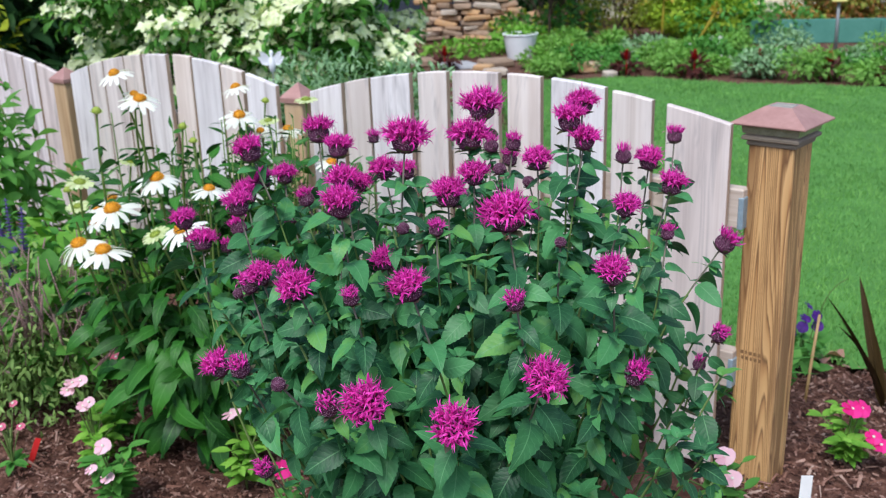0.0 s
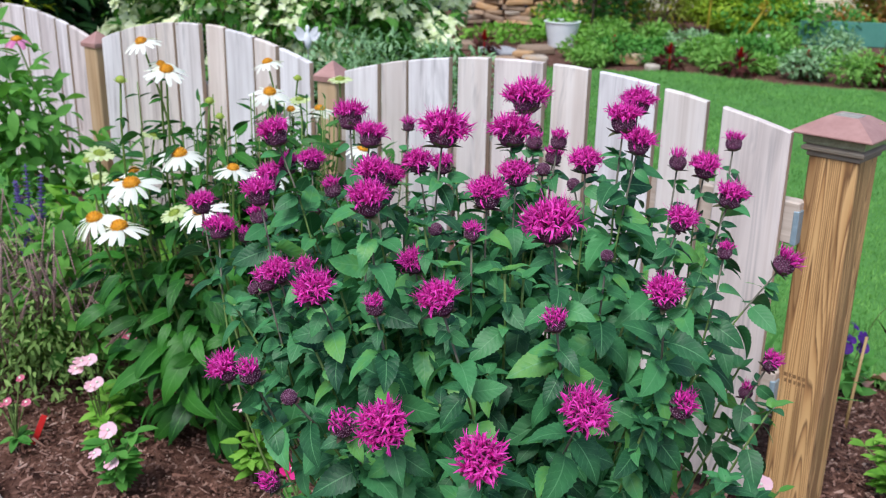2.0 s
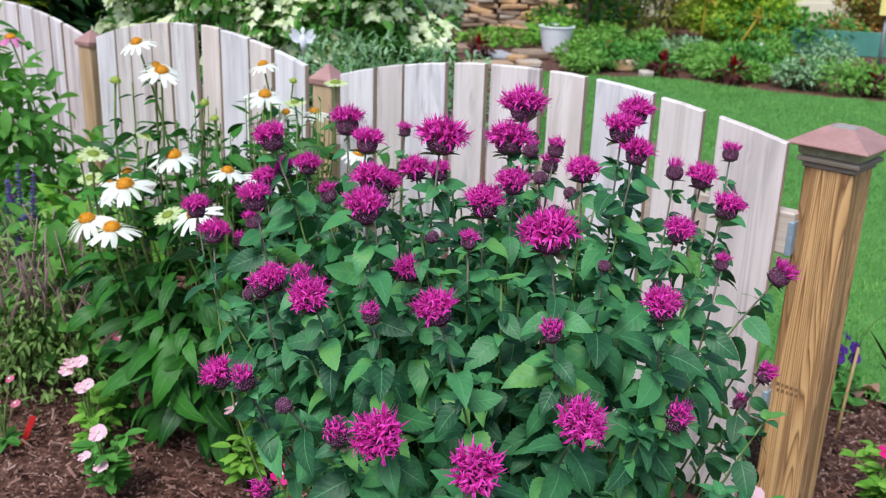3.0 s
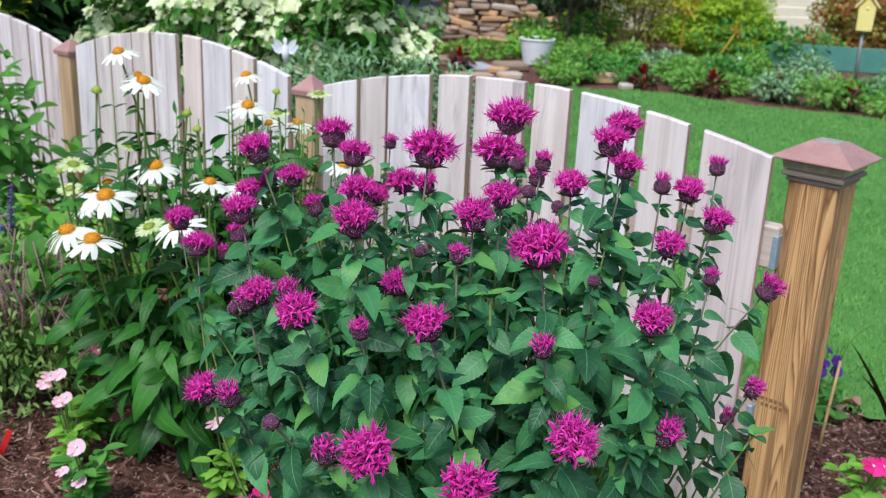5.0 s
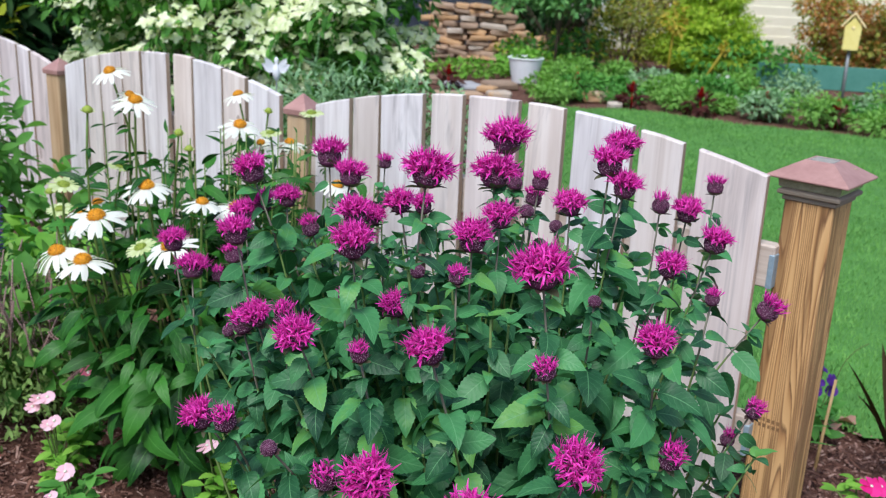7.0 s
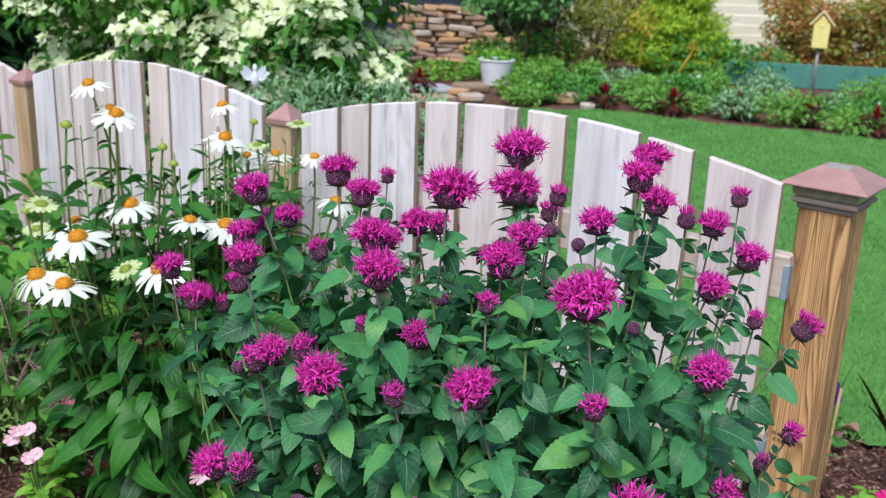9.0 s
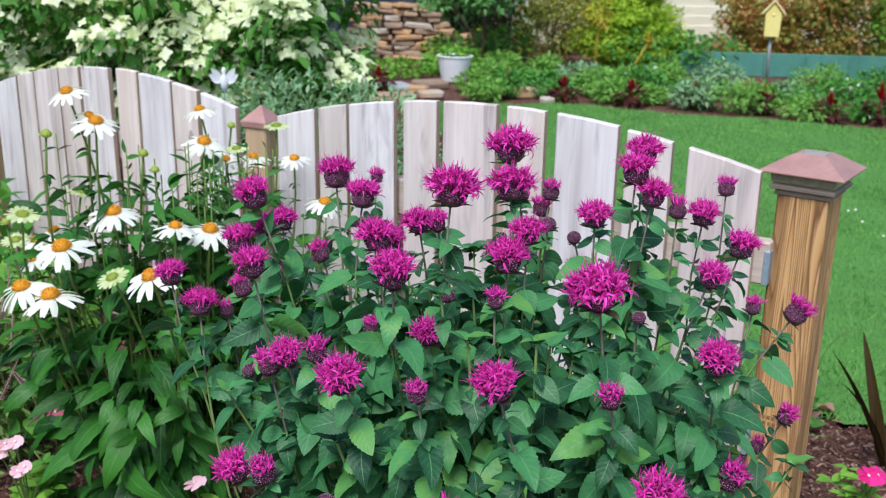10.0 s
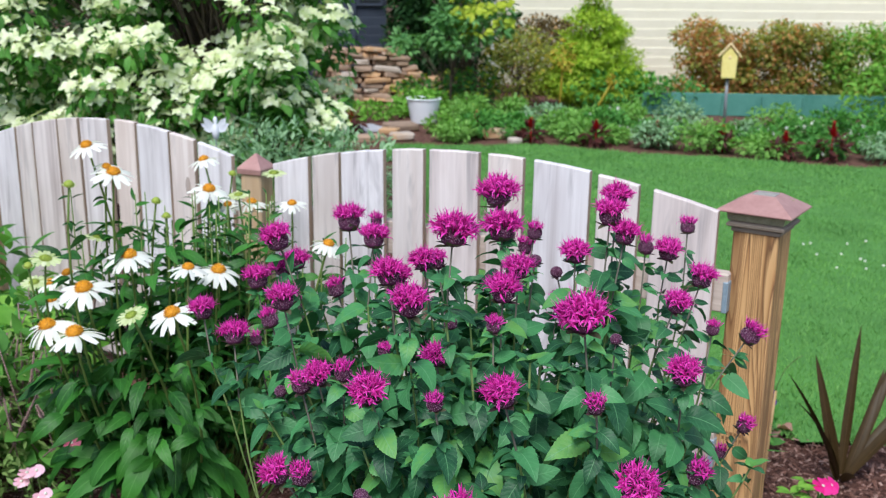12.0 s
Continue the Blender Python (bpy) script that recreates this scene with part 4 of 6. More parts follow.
def build_coneflowers():
    rng = random.Random(5)
    root = thing("coneflower", (-0.62, 1.92, 0.0), "leafy white coneflower clump with drooping petals and orange cones", "plant")
    inv = root.matrix_world.inverted()
    open_ = [daisy(s, 13 + s % 3, 0.55 + 0.12 * (s % 3), 0.140, 0.15, WHITE_PETAL, CONE) for s in range(5)]
    young = [daisy(s + 9, 17, 0.15, 0.16, 0.10, GREEN_PETAL, GREEN_CONE, 0.78) for s in range(2)]
    bud = [daisy(s + 14, 15, -0.75, 0.27, 0.36, GREEN_PETAL, GREEN_CONE, 0.48) for s in range(2)]
    leaves = []
    for k, (x, y, z, width, state) in enumerate(CONES_HIGH + CONES_LOW):
        width *= 1.2 if state else 0.95
        axis = Vector((rng.gauss(0, 0.16), -0.20 + rng.gauss(0, 0.12), 1)).normalized()
        foot = Vector((x, y, z)) - axis * width * 0.1
        out = Vector((x + 0.62, y - 1.92, 0))
        base = Vector((-0.62 + out.x * 0.35 + rng.gauss(0, 0.04), 2.03 + out.y * 0.2 + rng.gauss(0, 0.04), 0))
        pts = curve_points(base, foot - axis * (foot - base).length * 0.45, foot, 8)
        v, f, u = tube(pts, [0.0036 - 0.0011 * i / 8 for i in range(9)], 5)
        part("stem", mesh("stem", [tuple(inv @ Vector(q)) for q in v], f, CONE_STEM, u), root)
        pm, cm = (bud, young, open_)[state][k % len((bud, young, open_)[state])]
        m = inv @ (Matrix.Translation(foot) @ axis.to_track_quat("Z", "Y").to_matrix().to_4x4() @ Matrix.Rotation(rng.uniform(0, 6.28), 4, "Z") @ Matrix.Diagonal((width, width, width, 1)))
        h = part("flower_head", pm, root, ("small green bud", "greenish white half-open petals", "drooping white petals")[state], m)
        part("cone", cm, h, "spiny orange cone" if state == 2 else "spiny green cone")
        for j in range(2, 8):
            p = pts[j].lerp(pts[min(j + 1, 8)], rng.random())
            if p.z > z - 0.06:
                continue
            room = max(0.25, min(1.0, (z - p.z) / 0.35))
            for _ in range(5 if p.z < 0.55 else 4):
                a = rng.uniform(0, 6.283)
                w = Vector((math.cos(a), math.sin(a), rng.uniform(-0.2, 0.5)))
                w += Vector((p.x + 0.6, p.y - 1.8, 0)) * 1.2 + Vector((0, -0.35, 0))
                leaves.append((p, w, room * rng.uniform(0.5, 0.9), rng.randrange(3)))
    for k in range(92):
        x, y = -0.52 + rng.gauss(0, 0.14), 2.14 + rng.gauss(0, 0.10)
        tip = Vector((x, y, rng.uniform(0.46, 0.80)))
        pts = curve_points((-0.60 + (x + 0.6) * 0.4, 2.05, 0), (x, y, 0.3), tip, 8)
        v, f, u = tube(pts, [0.003 - 0.0015 * i / 8 for i in range(9)], 5)
        part("stem", mesh("stem", [tuple(inv @ Vector(q)) for q in v], f, CONE_STEM, u), root)
        for j in range(3, 9):
            for _ in range(4):
                a = rng.uniform(0, 6.283)
                leaves.append((pts[j].lerp(pts[j - 1], rng.random()), Vector((math.cos(a), math.sin(a), rng.uniform(0.0, 1.1))), rng.uniform(0.28, 0.6), 3))
            if pts[j].z < 0.66:
                a = rng.uniform(0, 6.283)
                leaves.append((pts[j], Vector((math.cos(a), math.sin(a) - 0.2, rng.uniform(-0.1, 0.8))), rng.uniform(0.45, 0.85), rng.randrange(3)))
    for k in range(200):
        a, r = rng.uniform(0, 6.283), math.sqrt(rng.random())
        zz = rng.uniform(0.06, 0.50)
        far = 0.12 + 0.26 * min(zz, 0.4)
        p = Vector((-0.60 + far * 1.1 * r * math.cos(a), 2.0 + far * r * math.sin(a) - 0.25 * zz, zz))
        if (p.x > -0.50 and zz < 0.45) or (zz < 0.16 and k % 2):
            continue
        w = Vector((math.cos(a) + rng.gauss(0, 0.3), math.sin(a) - 0.15 + rng.gauss(0, 0.3), rng.uniform(-0.8, 0.4)))
        leaves.append((p, w, rng.uniform(0.65, 1.25) * (1.0 if zz < 0.35 else 0.8), rng.randrange(3)))
    for k in range(13):
        a = radians(rng.uniform(175, 320))
        p = Vector((-0.60 + 0.11 * math.cos(a), 1.93 + 0.09 * math.sin(a), rng.uniform(0.16, 0.34)))
        leaves.append((p, Vector((math.cos(a), math.sin(a) * 0.9, rng.uniform(0.1, 0.6))), rng.uniform(0.65, 1.05), 4))
    for k in range(95):
        a = rng.uniform(0, 6.283)
        zz = rng.uniform(0.40, 0.74)
        far = rng.uniform(0.03, 0.20)
        p = Vector((-0.60 + far * 1.2 * math.cos(a), 2.04 + far * math.sin(a), zz))
        leaves.append((p, Vector((math.cos(a), math.sin(a) - 0.2, rng.uniform(-0.5, 0.9))), rng.uniform(0.7, 1.15) * (1.0 if zz < 0.6 else 0.8), rng.choice((0, 2, 2, 3))))
    kinds = [leaf_shape(0.122, 0.040, 12, 0.035, 0.28, 1.3, 0.65, 1.15, 0.015), leaf_shape(0.128, 0.042, 12, 0.045, 0.38, 1.9, 0.6, 1.1, 0.02, 0.15), leaf_shape(0.098, 0.030, 12, 0.03, 0.22, 1.0, 0.7, 1.1, 0.012), leaf_shape(0.085, 0.020, 7, 0, 0.3, 0.5, 0.8, 1.1), leaf_shape(0.175, 0.052, 15, 0.045, 0.3, 2.0, 0.6, 1.0, 0.03, 0.1)]
    me = [mesh("leaf", *s[:2], CONE_LEAF, s[2]) for s in kinds]
    leaves.sort(key=lambda q: (q[0] - Vector((-0.3, 0.4, 0.6))).length)
    rest = [[] for _ in kinds]
    for i, (p, w, size, kind) in enumerate(leaves):
        m = aim(inv @ p, w, (rng.gauss(0, 0.5), -0.15 + rng.gauss(0, 0.5), 1), size, rng.gauss(0, 0.3))
        if i < 280:
            part("leaf", me[kind], root, m=m)
        else:
            rest[kind].append(np.array(m))
    rest = [(s, r) for s, r in zip(kinds, rest) if r]
    if rest:
        v, f, u = join([spread(s, r) for s, r in rest])
        tagged(part("leaves", mesh("leaves", v, f, CONE_LEAVES, u), root, "long dark green leaves"), kind="stuff")


# ---- shrubs and perennials made of stems, many leaves and small flowers ----
BARK = mottled("bark", [(0.3, (0.07, 0.05, 0.035)), (0.7, (0.16, 0.12, 0.09))], 30, 0.9)
GREEN_STEM = mottled("green_stem", [(0.3, (0.07, 0.13, 0.03)), (0.7, (0.13, 0.19, 0.05))], 20, 0.7)


def tint(name, dark, light, glow=0.3):
    return leaf_mat(name, dark, light, veins=False, glow=glow, rough=0.6, spec=0.25)


DOGWOOD_LEAF = tint("dogwood_leaf", (0.030, 0.125, 0.020), (0.14, 0.37, 0.065))
DOGWOOD_BRACT = tint("dogwood_bract", (0.62, 0.72, 0.36), (0.90, 0.92, 0.74))
CATMINT = tint("grey_green_leaf", (0.15, 0.30, 0.15), (0.36, 0.55, 0.32))
DARK_LEAF = tint("deep_green_leaf", (0.010, 0.045, 0.012), (0.030, 0.10, 0.022))
MID_LEAF = tint("mid_green_leaf", (0.044, 0.188, 0.031), (0.138, 0.388, 0.075))
FRESH_LEAF = tint("fresh_green_leaf", (0.102, 0.300, 0.030), (0.264, 0.528, 0.084))
YELLOW_LEAF = tint("yellow_green_leaf", (0.27, 0.40, 0.025), (0.58, 0.64, 0.07))
GOLD_LEAF = tint("golden_leaf", (0.275, 0.237, 0.025), (0.525, 0.413, 0.050))
RUST_LEAF = tint("rust_leaf", (0.36, 0.155, 0.055), (0.74, 0.42, 0.17), 0.45)
OLIVE_LEAF = tint("olive_leaf", (0.17, 0.22, 0.04), (0.42, 0.46, 0.11), 0.4)
TREE_LEAF = tint("blue_green_leaf", (0.075, 0.235, 0.070), (0.22, 0.47, 0.155))
BROWN_LEAF = tint("brown_leaf", (0.10, 0.075, 0.035), (0.26, 0.19, 0.085))
BED_LEAF = tint("bed_leaf", (0.12, 0.30, 0.05), (0.30, 0.56, 0.14), 0.4)
WINE_LEAF = tint("wine_leaf", (0.055, 0.014, 0.014), (0.13, 0.04, 0.03))
RED_PLUME = tint("red_plume", (0.28, 0.006, 0.010), (0.50, 0.02, 0.03))
PALE_PINK = tint("pale_pink_petal", (0.84, 0.46, 0.60), (0.92, 0.66, 0.76))
HOT_PINK = tint("hot_pink_petal", (0.72, 0.012, 0.20), (0.84, 0.045, 0.33))
ROSE = tint("rose_petal", (0.62, 0.12, 0.22), (0.74, 0.22, 0.33))
PHLOX_LEAF = tint("phlox_leaf", (0.055, 0.195, 0.035), (0.170, 0.430, 0.080), 0.38)
CONIFER = tint("conifer_spray", (0.20, 0.38, 0.03), (0.58, 0.72, 0.09), 0.4)
PINK_RAY = tint("pink_ray", (0.62, 0.17, 0.40), (0.78, 0.34, 0.56))
DEEP_VIOLET = tint("deep_violet_petal", (0.05, 0.015, 0.17), (0.11, 0.03, 0.30))
VIOLET = tint("violet_petal", (0.09, 0.065, 0.24), (0.19, 0.14, 0.42))
SPENT = tint("spent_flower", (0.19, 0.125, 0.115), (0.40, 0.27, 0.25), 0.1)
SALVIA = tint("grey_leaf_low", (0.120, 0.225, 0.055), (0.28, 0.42, 0.13))


def small_leaf(length, width, droop=0.5):
    return leaf_shape(length, width, 3, 0, 0.25, droop, 0.7, 1.0)


def leafy_shrub(name, at, label, category, blobs, leaf, mat, count, seed, size=(0.7, 1.25), flop=0.6, trunk=None, bark=None, shell=0.5, group="", extra=()):
    """blobs: (centre, radii) of the crown's lumps, from the plant's foot. extra: (part name, shape, material, count, label, flop)."""
    rng = np.random.default_rng(seed)
    root = thing(name, at, label, category, group)
    vols = np.array([r[0] * r[1] * r[2] for _, r in blobs]) ** (2 / 3)
    share = vols / vols.sum()

    def lay(shape, n, fl, sz, sh):
        mats = []
        for (c, r), w in zip(blobs, share):
            k = max(3, int(n * w))
            pts, out = blob_points(rng, k, c, r, sh)
            ok = pts[:, 2] > 0.01
            mats.append(leaf_poses(rng, pts[ok], out[ok], sz, 0.25, fl))
        return spread(shape, np.concatenate(mats))

    stems = []
    for c, r in blobs:
        foot = (c[0] * 0.15, c[1] * 0.15, 0)
        reach = max(1, int(trunk[2]) if trunk else 3)
        for _ in range(reach):
            tip = np.asarray(c) + rng.normal(size=3) * np.asarray(r) * 0.4
            tip[2] = max(tip[2], 0.03)
            th = trunk[0] if trunk else 0.004
            stems.append(tube(curve_points(foot, (foot[0] * 0.5 + tip[0] * 0.25, tip[1] * 0.25, tip[2] * 0.7), tip, 5), [th * (1 - 0.75 * i / 5) for i in range(6)], 5))
    if trunk:
        for v, f, u in stems:
            part("branch", mesh("branch", v, f, bark or GREEN_STEM, u), root)
    else:
        v, f, u = join(stems)
        tagged(part("stem_bundle", mesh("stem_bundle", v, f, bark or GREEN_STEM, u), root), kind="stuff")
    v, f, u = lay(leaf, count, flop, size, shell)
    part("crown", mesh("crown", v, f, mat, u), root)
    for pname, shape, m2, n2, lab, fl in extra:
        v, f, u = lay(shape, n2, fl, (0.75, 1.2), 0.92)
        part(pname, mesh(pname, v, f, m2, u), root, lab)
    return root


def bract_flower(size):
    """Four broad pointed bracts round a small button; it faces z."""
    s = []
    for k in range(4):
        a = k * math.pi / 2
        s.append(spread(leaf_shape(size * 0.52, size * 0.40, 4, 0, 0.2, 0.25, 0.6, 0.85), [np.array(aim((0, 0, 0), (math.cos(a), math.sin(a), 0.15)))]))
    return join(s)


def five_petal(size):
    """Five broad rounded petals, each a little turned on its own axis so that it laps over the next."""
    s = []
    for k in range(5):
        a = k * 1.2566
        s.append(spread(leaf_shape(size * 0.5, size * 0.50, 6, 0, -0.10, 0.35, 0.85, 0.34), [np.array(aim((0, 0, 0), (math.cos(a), math.sin(a), 0.12), (0, 0, 1), 1.0, 0.22))]))
    return join(s)


def bedding_plant(at, label, petals, spots, seed, height=0.14, radius=0.10, leaf=MID_LEAF, leaves=70, big=0.036, turn=0.0):
    """A small bushy annual with flat five-petalled flowers at spots (x, y, z, size) from its foot."""
    rng = np.random.default_rng(seed)
    root = thing("bedding_plant", (*at, 0.0), label, "plant", "bedding plants")
    st, mats = [], []
    for k in range(9):
        a, r = rng.uniform(0, 6.283), rng.uniform(0.2, 0.75) * radius
        tip = (r * math.cos(a), r * math.sin(a), height * rng.uniform(0.55, 1.0))
        pts = curve_points((0, 0, 0), (0, 0, height * 0.5), tip, 4)
        st.append(tube(pts, 0.0022, 5))
        for j in range(leaves // 9):
            p = pts[1 + j % 4]
            b = rng.uniform(0, 6.283)
            mats.append(np.array(aim(p, (math.cos(b), math.sin(b), rng.uniform(-0.1, 0.6)), (0, -0.2, 1), rng.uniform(0.7, 1.2))))
    for x, y, z, s in spots:
        st.append(tube(curve_points((0, 0, 0.02), (x * 0.4, y * 0.4, z * 0.7), (x, y, z), 4), 0.0016, 5))
    for v, f, u in st:
        part("stem", mesh("stem", v, f, GREEN_STEM, u), root)
    v, f, u = spread(leaf_shape(0.045, 0.019, 5, 0, 0.25, 0.5, 0.7, 0.9), mats)
    part("foliage", mesh("foliage", v, f, leaf, u), root)
    eye = lathe([(0.003, 0), (0.0035, 0.002), (0.001, 0.003)], 8)
    for x, y, z, s in spots:
        m = Matrix.Translation((x, y, z)) @ pose(0, 0, 0, rng.uniform(2, 40), rng.uniform(-22, 22), 0)
        v, f, u = five_petal(s * 1.15)
        b = part("blossom", mesh("blossom", v, f, petals, u), root, "flat five-petalled blossom", m)
        part("eye", mesh("eye", *eye[:2], WHITE_PETAL), b, "pale eye", pose(0, 0, 0.001))
    return root


def spike_shape(height, r, whorls, seed):
    """A flower spike: whorls of small florets up a thin stalk."""
    rng = random.Random(seed)
    s = [tube([(0, 0, 0), (0, 0, height)], 0.0018, 4)]
    fl = leaf_shape(r * 2.2, r * 1.3, 2, 0, 0.4, 0.4, 0.6, 0.7)
    mats = []
    for k in range(whorls):
        z = height * (0.35 + 0.65 * k / whorls)
        for j in range(5):
            a = j * 1.2566 + k * 0.6 + rng.uniform(-0.2, 0.2)
            mats.append(np.array(aim((0, 0, z), (math.cos(a), math.sin(a), 0.6), (0, 0, 1), (1.15 - 0.6 * k / whorls) * rng.uniform(0.8, 1.1))))
    s.append(spread(fl, mats))
    return join(s)


def tiered_crown(name, at, label, category, envelope, clumps, leaf, mat, leaves, seed, bloom=None, bloom_mat=None, blooms=0, size=(0.30, 0.11), branch=0.012, bare=None, flop=0.8, sizes=(0.7, 1.2), left=-99.0):
    """A crown of flat sprays on branches, with dark gaps between; bare(p) says where a spray has no blossoms."""
    rng = np.random.default_rng(seed)
    root = thing(name, at, label, category)
    vols = np.array([r[0] * r[1] * r[2] for _, r in envelope]) ** (2 / 3)
    lm, fm = [], []
    for (c, r), w in zip(envelope, vols / vols.sum()):
        spots, outs = blob_points(rng, max(2, int(clumps * w)), c, r, 0.55)
        for s, o in zip(spots, outs):
            if s[2] < 0.05 or s[0] < left:
                continue
            rad = np.array([size[0], size[0], size[1]]) * rng.uniform(0.7, 1.25)
            foot = (c[0] * 0.3, c[1] * 0.3, max(0.05, s[2] * 0.45))
            v, f, u = tube(curve_points(foot, (s[0] * 0.6, s[1] * 0.6, s[2] * 0.9), s, 4), [branch * (1 - 0.18 * i) for i in range(5)], 5)
            part("branch", mesh("branch", v, f, BARK, u), root)
            p, d = blob_points(rng, leaves, s, rad, 0.15)
            lm.append(leaf_poses(rng, p - [0, 0, 0.02], d, sizes, 0.15, flop))
            if blooms and not (bare and bare(s)):
                p, d = blob_points(rng, blooms, s, rad, 0.5)
                d[:, 2] = np.abs(d[:, 2])
                p[:, 2] = s[2] + np.where(p[:, 2] > s[2], p[:, 2] - s[2], (p[:, 2] - s[2]) * 0.4) + 0.02
                n = d * 0.8 + np.array([0, -0.5, 0.6]) + rng.normal(size=d.shape) * 0.35
                n /= np.linalg.norm(n, axis=1)[:, None]
                x = np.cross(n, rng.normal(size=n.shape))
                x /= np.linalg.norm(x, axis=1)[:, None]
                y = np.cross(n, x)
                k = rng.uniform(0.7, 1.2, len(p))[:, None]
                m = np.zeros((len(p), 4, 4))
                m[:, :3, 0], m[:, :3, 1], m[:, :3, 2], m[:, :3, 3], m[:, 3, 3] = x * k, y * k, n * k, p, 1
                fm.append(m)
    v, f, u = spread(leaf, np.concatenate(lm))
    tagged(part("foliage", mesh("foliage", v, f, mat, u), root), kind="stuff")
    if fm:
        v, f, u = spread(bloom, np.concatenate(fm))
        tagged(part("blossoms", mesh("blossoms", v, f, bloom_mat, u), root, "creamy white four-bract flowers"), kind="stuff")
    v, f, u = tube([(0, 0, 0), (0.02, 0, at[2] + 0.5), (-0.03, 0.02, 1.0)], [branch * 3.5, branch * 3, branch * 1.8], 8)
    part("trunk", mesh("trunk", v, f, BARK, u), root)
    return root


# ---- far garden ----
SIDING = mottled("cream_siding", [(0.3, (0.78, 0.74, 0.56)), (0.7, (0.87, 0.83, 0.66))], 3, 0.6, 40, 0.001, 0.1)
SLATE_SIDING = mottled("slate_blue_siding", [(0.3, (0.026, 0.036, 0.055)), (0.7, (0.045, 0.060, 0.085))], 3, 0.6, 40, 0.001, 0.1)
TRIM = mottled("white_trim", [(0.3, (0.70, 0.71, 0.70)), (0.7, (0.80, 0.80, 0.79))], 6, 0.5, 60, 0.001, 0.1)
ROOFING = mottled("grey_shingle", [(0.3, (0.08, 0.08, 0.085)), (0.7, (0.16, 0.155, 0.15))], 12, 0.9, 60, 0.003, 0.4)
STONE = mottled("tan_fieldstone", [(0.2, (0.20, 0.14, 0.10)), (0.42, (0.40, 0.28, 0.20)), (0.60, (0.50, 0.30, 0.15)), (0.70, (0.46, 0.38, 0.31)), (0.88, (0.60, 0.54, 0.48))], 7, 0.85, 60, 0.006, 0.5, island=False)
PAVER = mottled("pinkish_paver", [(0.3, (0.50, 0.41, 0.35)), (0.7, (0.66, 0.57, 0.50))], 14, 0.85, 90, 0.002, 0.3)
SLATE = mottled("grey_flagstone", [(0.3, (0.30, 0.31, 0.33)), (0.7, (0.48, 0.48, 0.50))], 7, 0.8, 60, 0.004, 0.4)
TEAL = mottled("faded_teal_plastic", [(0.3, (0.045, 0.19, 0.150)), (0.7, (0.10, 0.29, 0.235))], 4, 0.55, 50, 0.002, 0.2)
ZINC = mottled("pale_zinc", [(0.3, (0.74, 0.77, 0.82)), (0.7, (0.86, 0.88, 0.92))], 9, 0.5, 60, 0.001, 0.15)
YELLOW_PAINT = mottled("yellow_paint", [(0.3, (0.76, 0.62, 0.18)), (0.7, (0.84, 0.72, 0.30))], 12, 0.6, 90, 0.001, 0.15)
PALE_PAINT = mottled("pale_yellow_paint", [(0.3, (0.78, 0.58, 0.28)), (0.7, (0.86, 0.68, 0.38))], 12, 0.6, 90, 0.001, 0.15)
GREY_METAL = mottled("grey_metal", [(0.3, (0.17, 0.18, 0.19)), (0.7, (0.26, 0.27, 0.28))], 12, 0.5, 90, 0.001, 0.1, 0.4)
GLASS, gnt, gp = base_mat("dark_window_glass", 0.05, 0.0, 0.5)
gp.inputs["Base Color"].default_value = (0.02, 0.03, 0.035, 1)
WHITE_STONE = mottled("white_ornament", [(0.3, (0.66, 0.68, 0.72)), (0.7, (0.80, 0.82, 0.85))], 20, 0.6, 90)


def siding_wall(root, x0, x1, y, height, mat, step, name="siding_board"):
    me = box_mesh(name, x1 - x0, 0.02, step * 1.06, mat, 0.003)
    for k in range(int(height / step)):
        part(name, me, root, m=pose((x0 + x1) / 2, y - 0.01, step * (k + 0.5), 4, 0, 0))


def gable_roof(root, x0, x1, y0, y1, z, rise, mat):
    bm = bmesh.new()
    o = 0.35
    ym = (y0 + y1) / 2
    low = [(x0 - o, y0 - o, z), (x1 + o, y0 - o, z), (x1 + o, ym, z + rise), (x0 - o, ym, z + rise), (x1 + o, y1 + o, z), (x0 - o, y1 + o, z)]
    a = [bm.verts.new(p) for p in low]
    b = [bm.verts.new((p[0], p[1], p[2] + 0.12)) for p in low]
    for q in ((0, 1, 2, 3), (3, 2, 4, 5)):
        bm.faces.new([b[i] for i in q])
        bm.faces.new([a[i] for i in q[::-1]])
    for i, j in ((0, 1), (1, 2), (2, 4), (4, 5), (5, 3), (3, 0)):
        bm.faces.new((a[i], a[j], b[j], b[i]))
    me = bpy.data.meshes.new("roof")
    bm.to_mesh(me)
    bm.free()
    me.materials.append(mat)
    part("roof", me, root, "grey shingled gable roof")


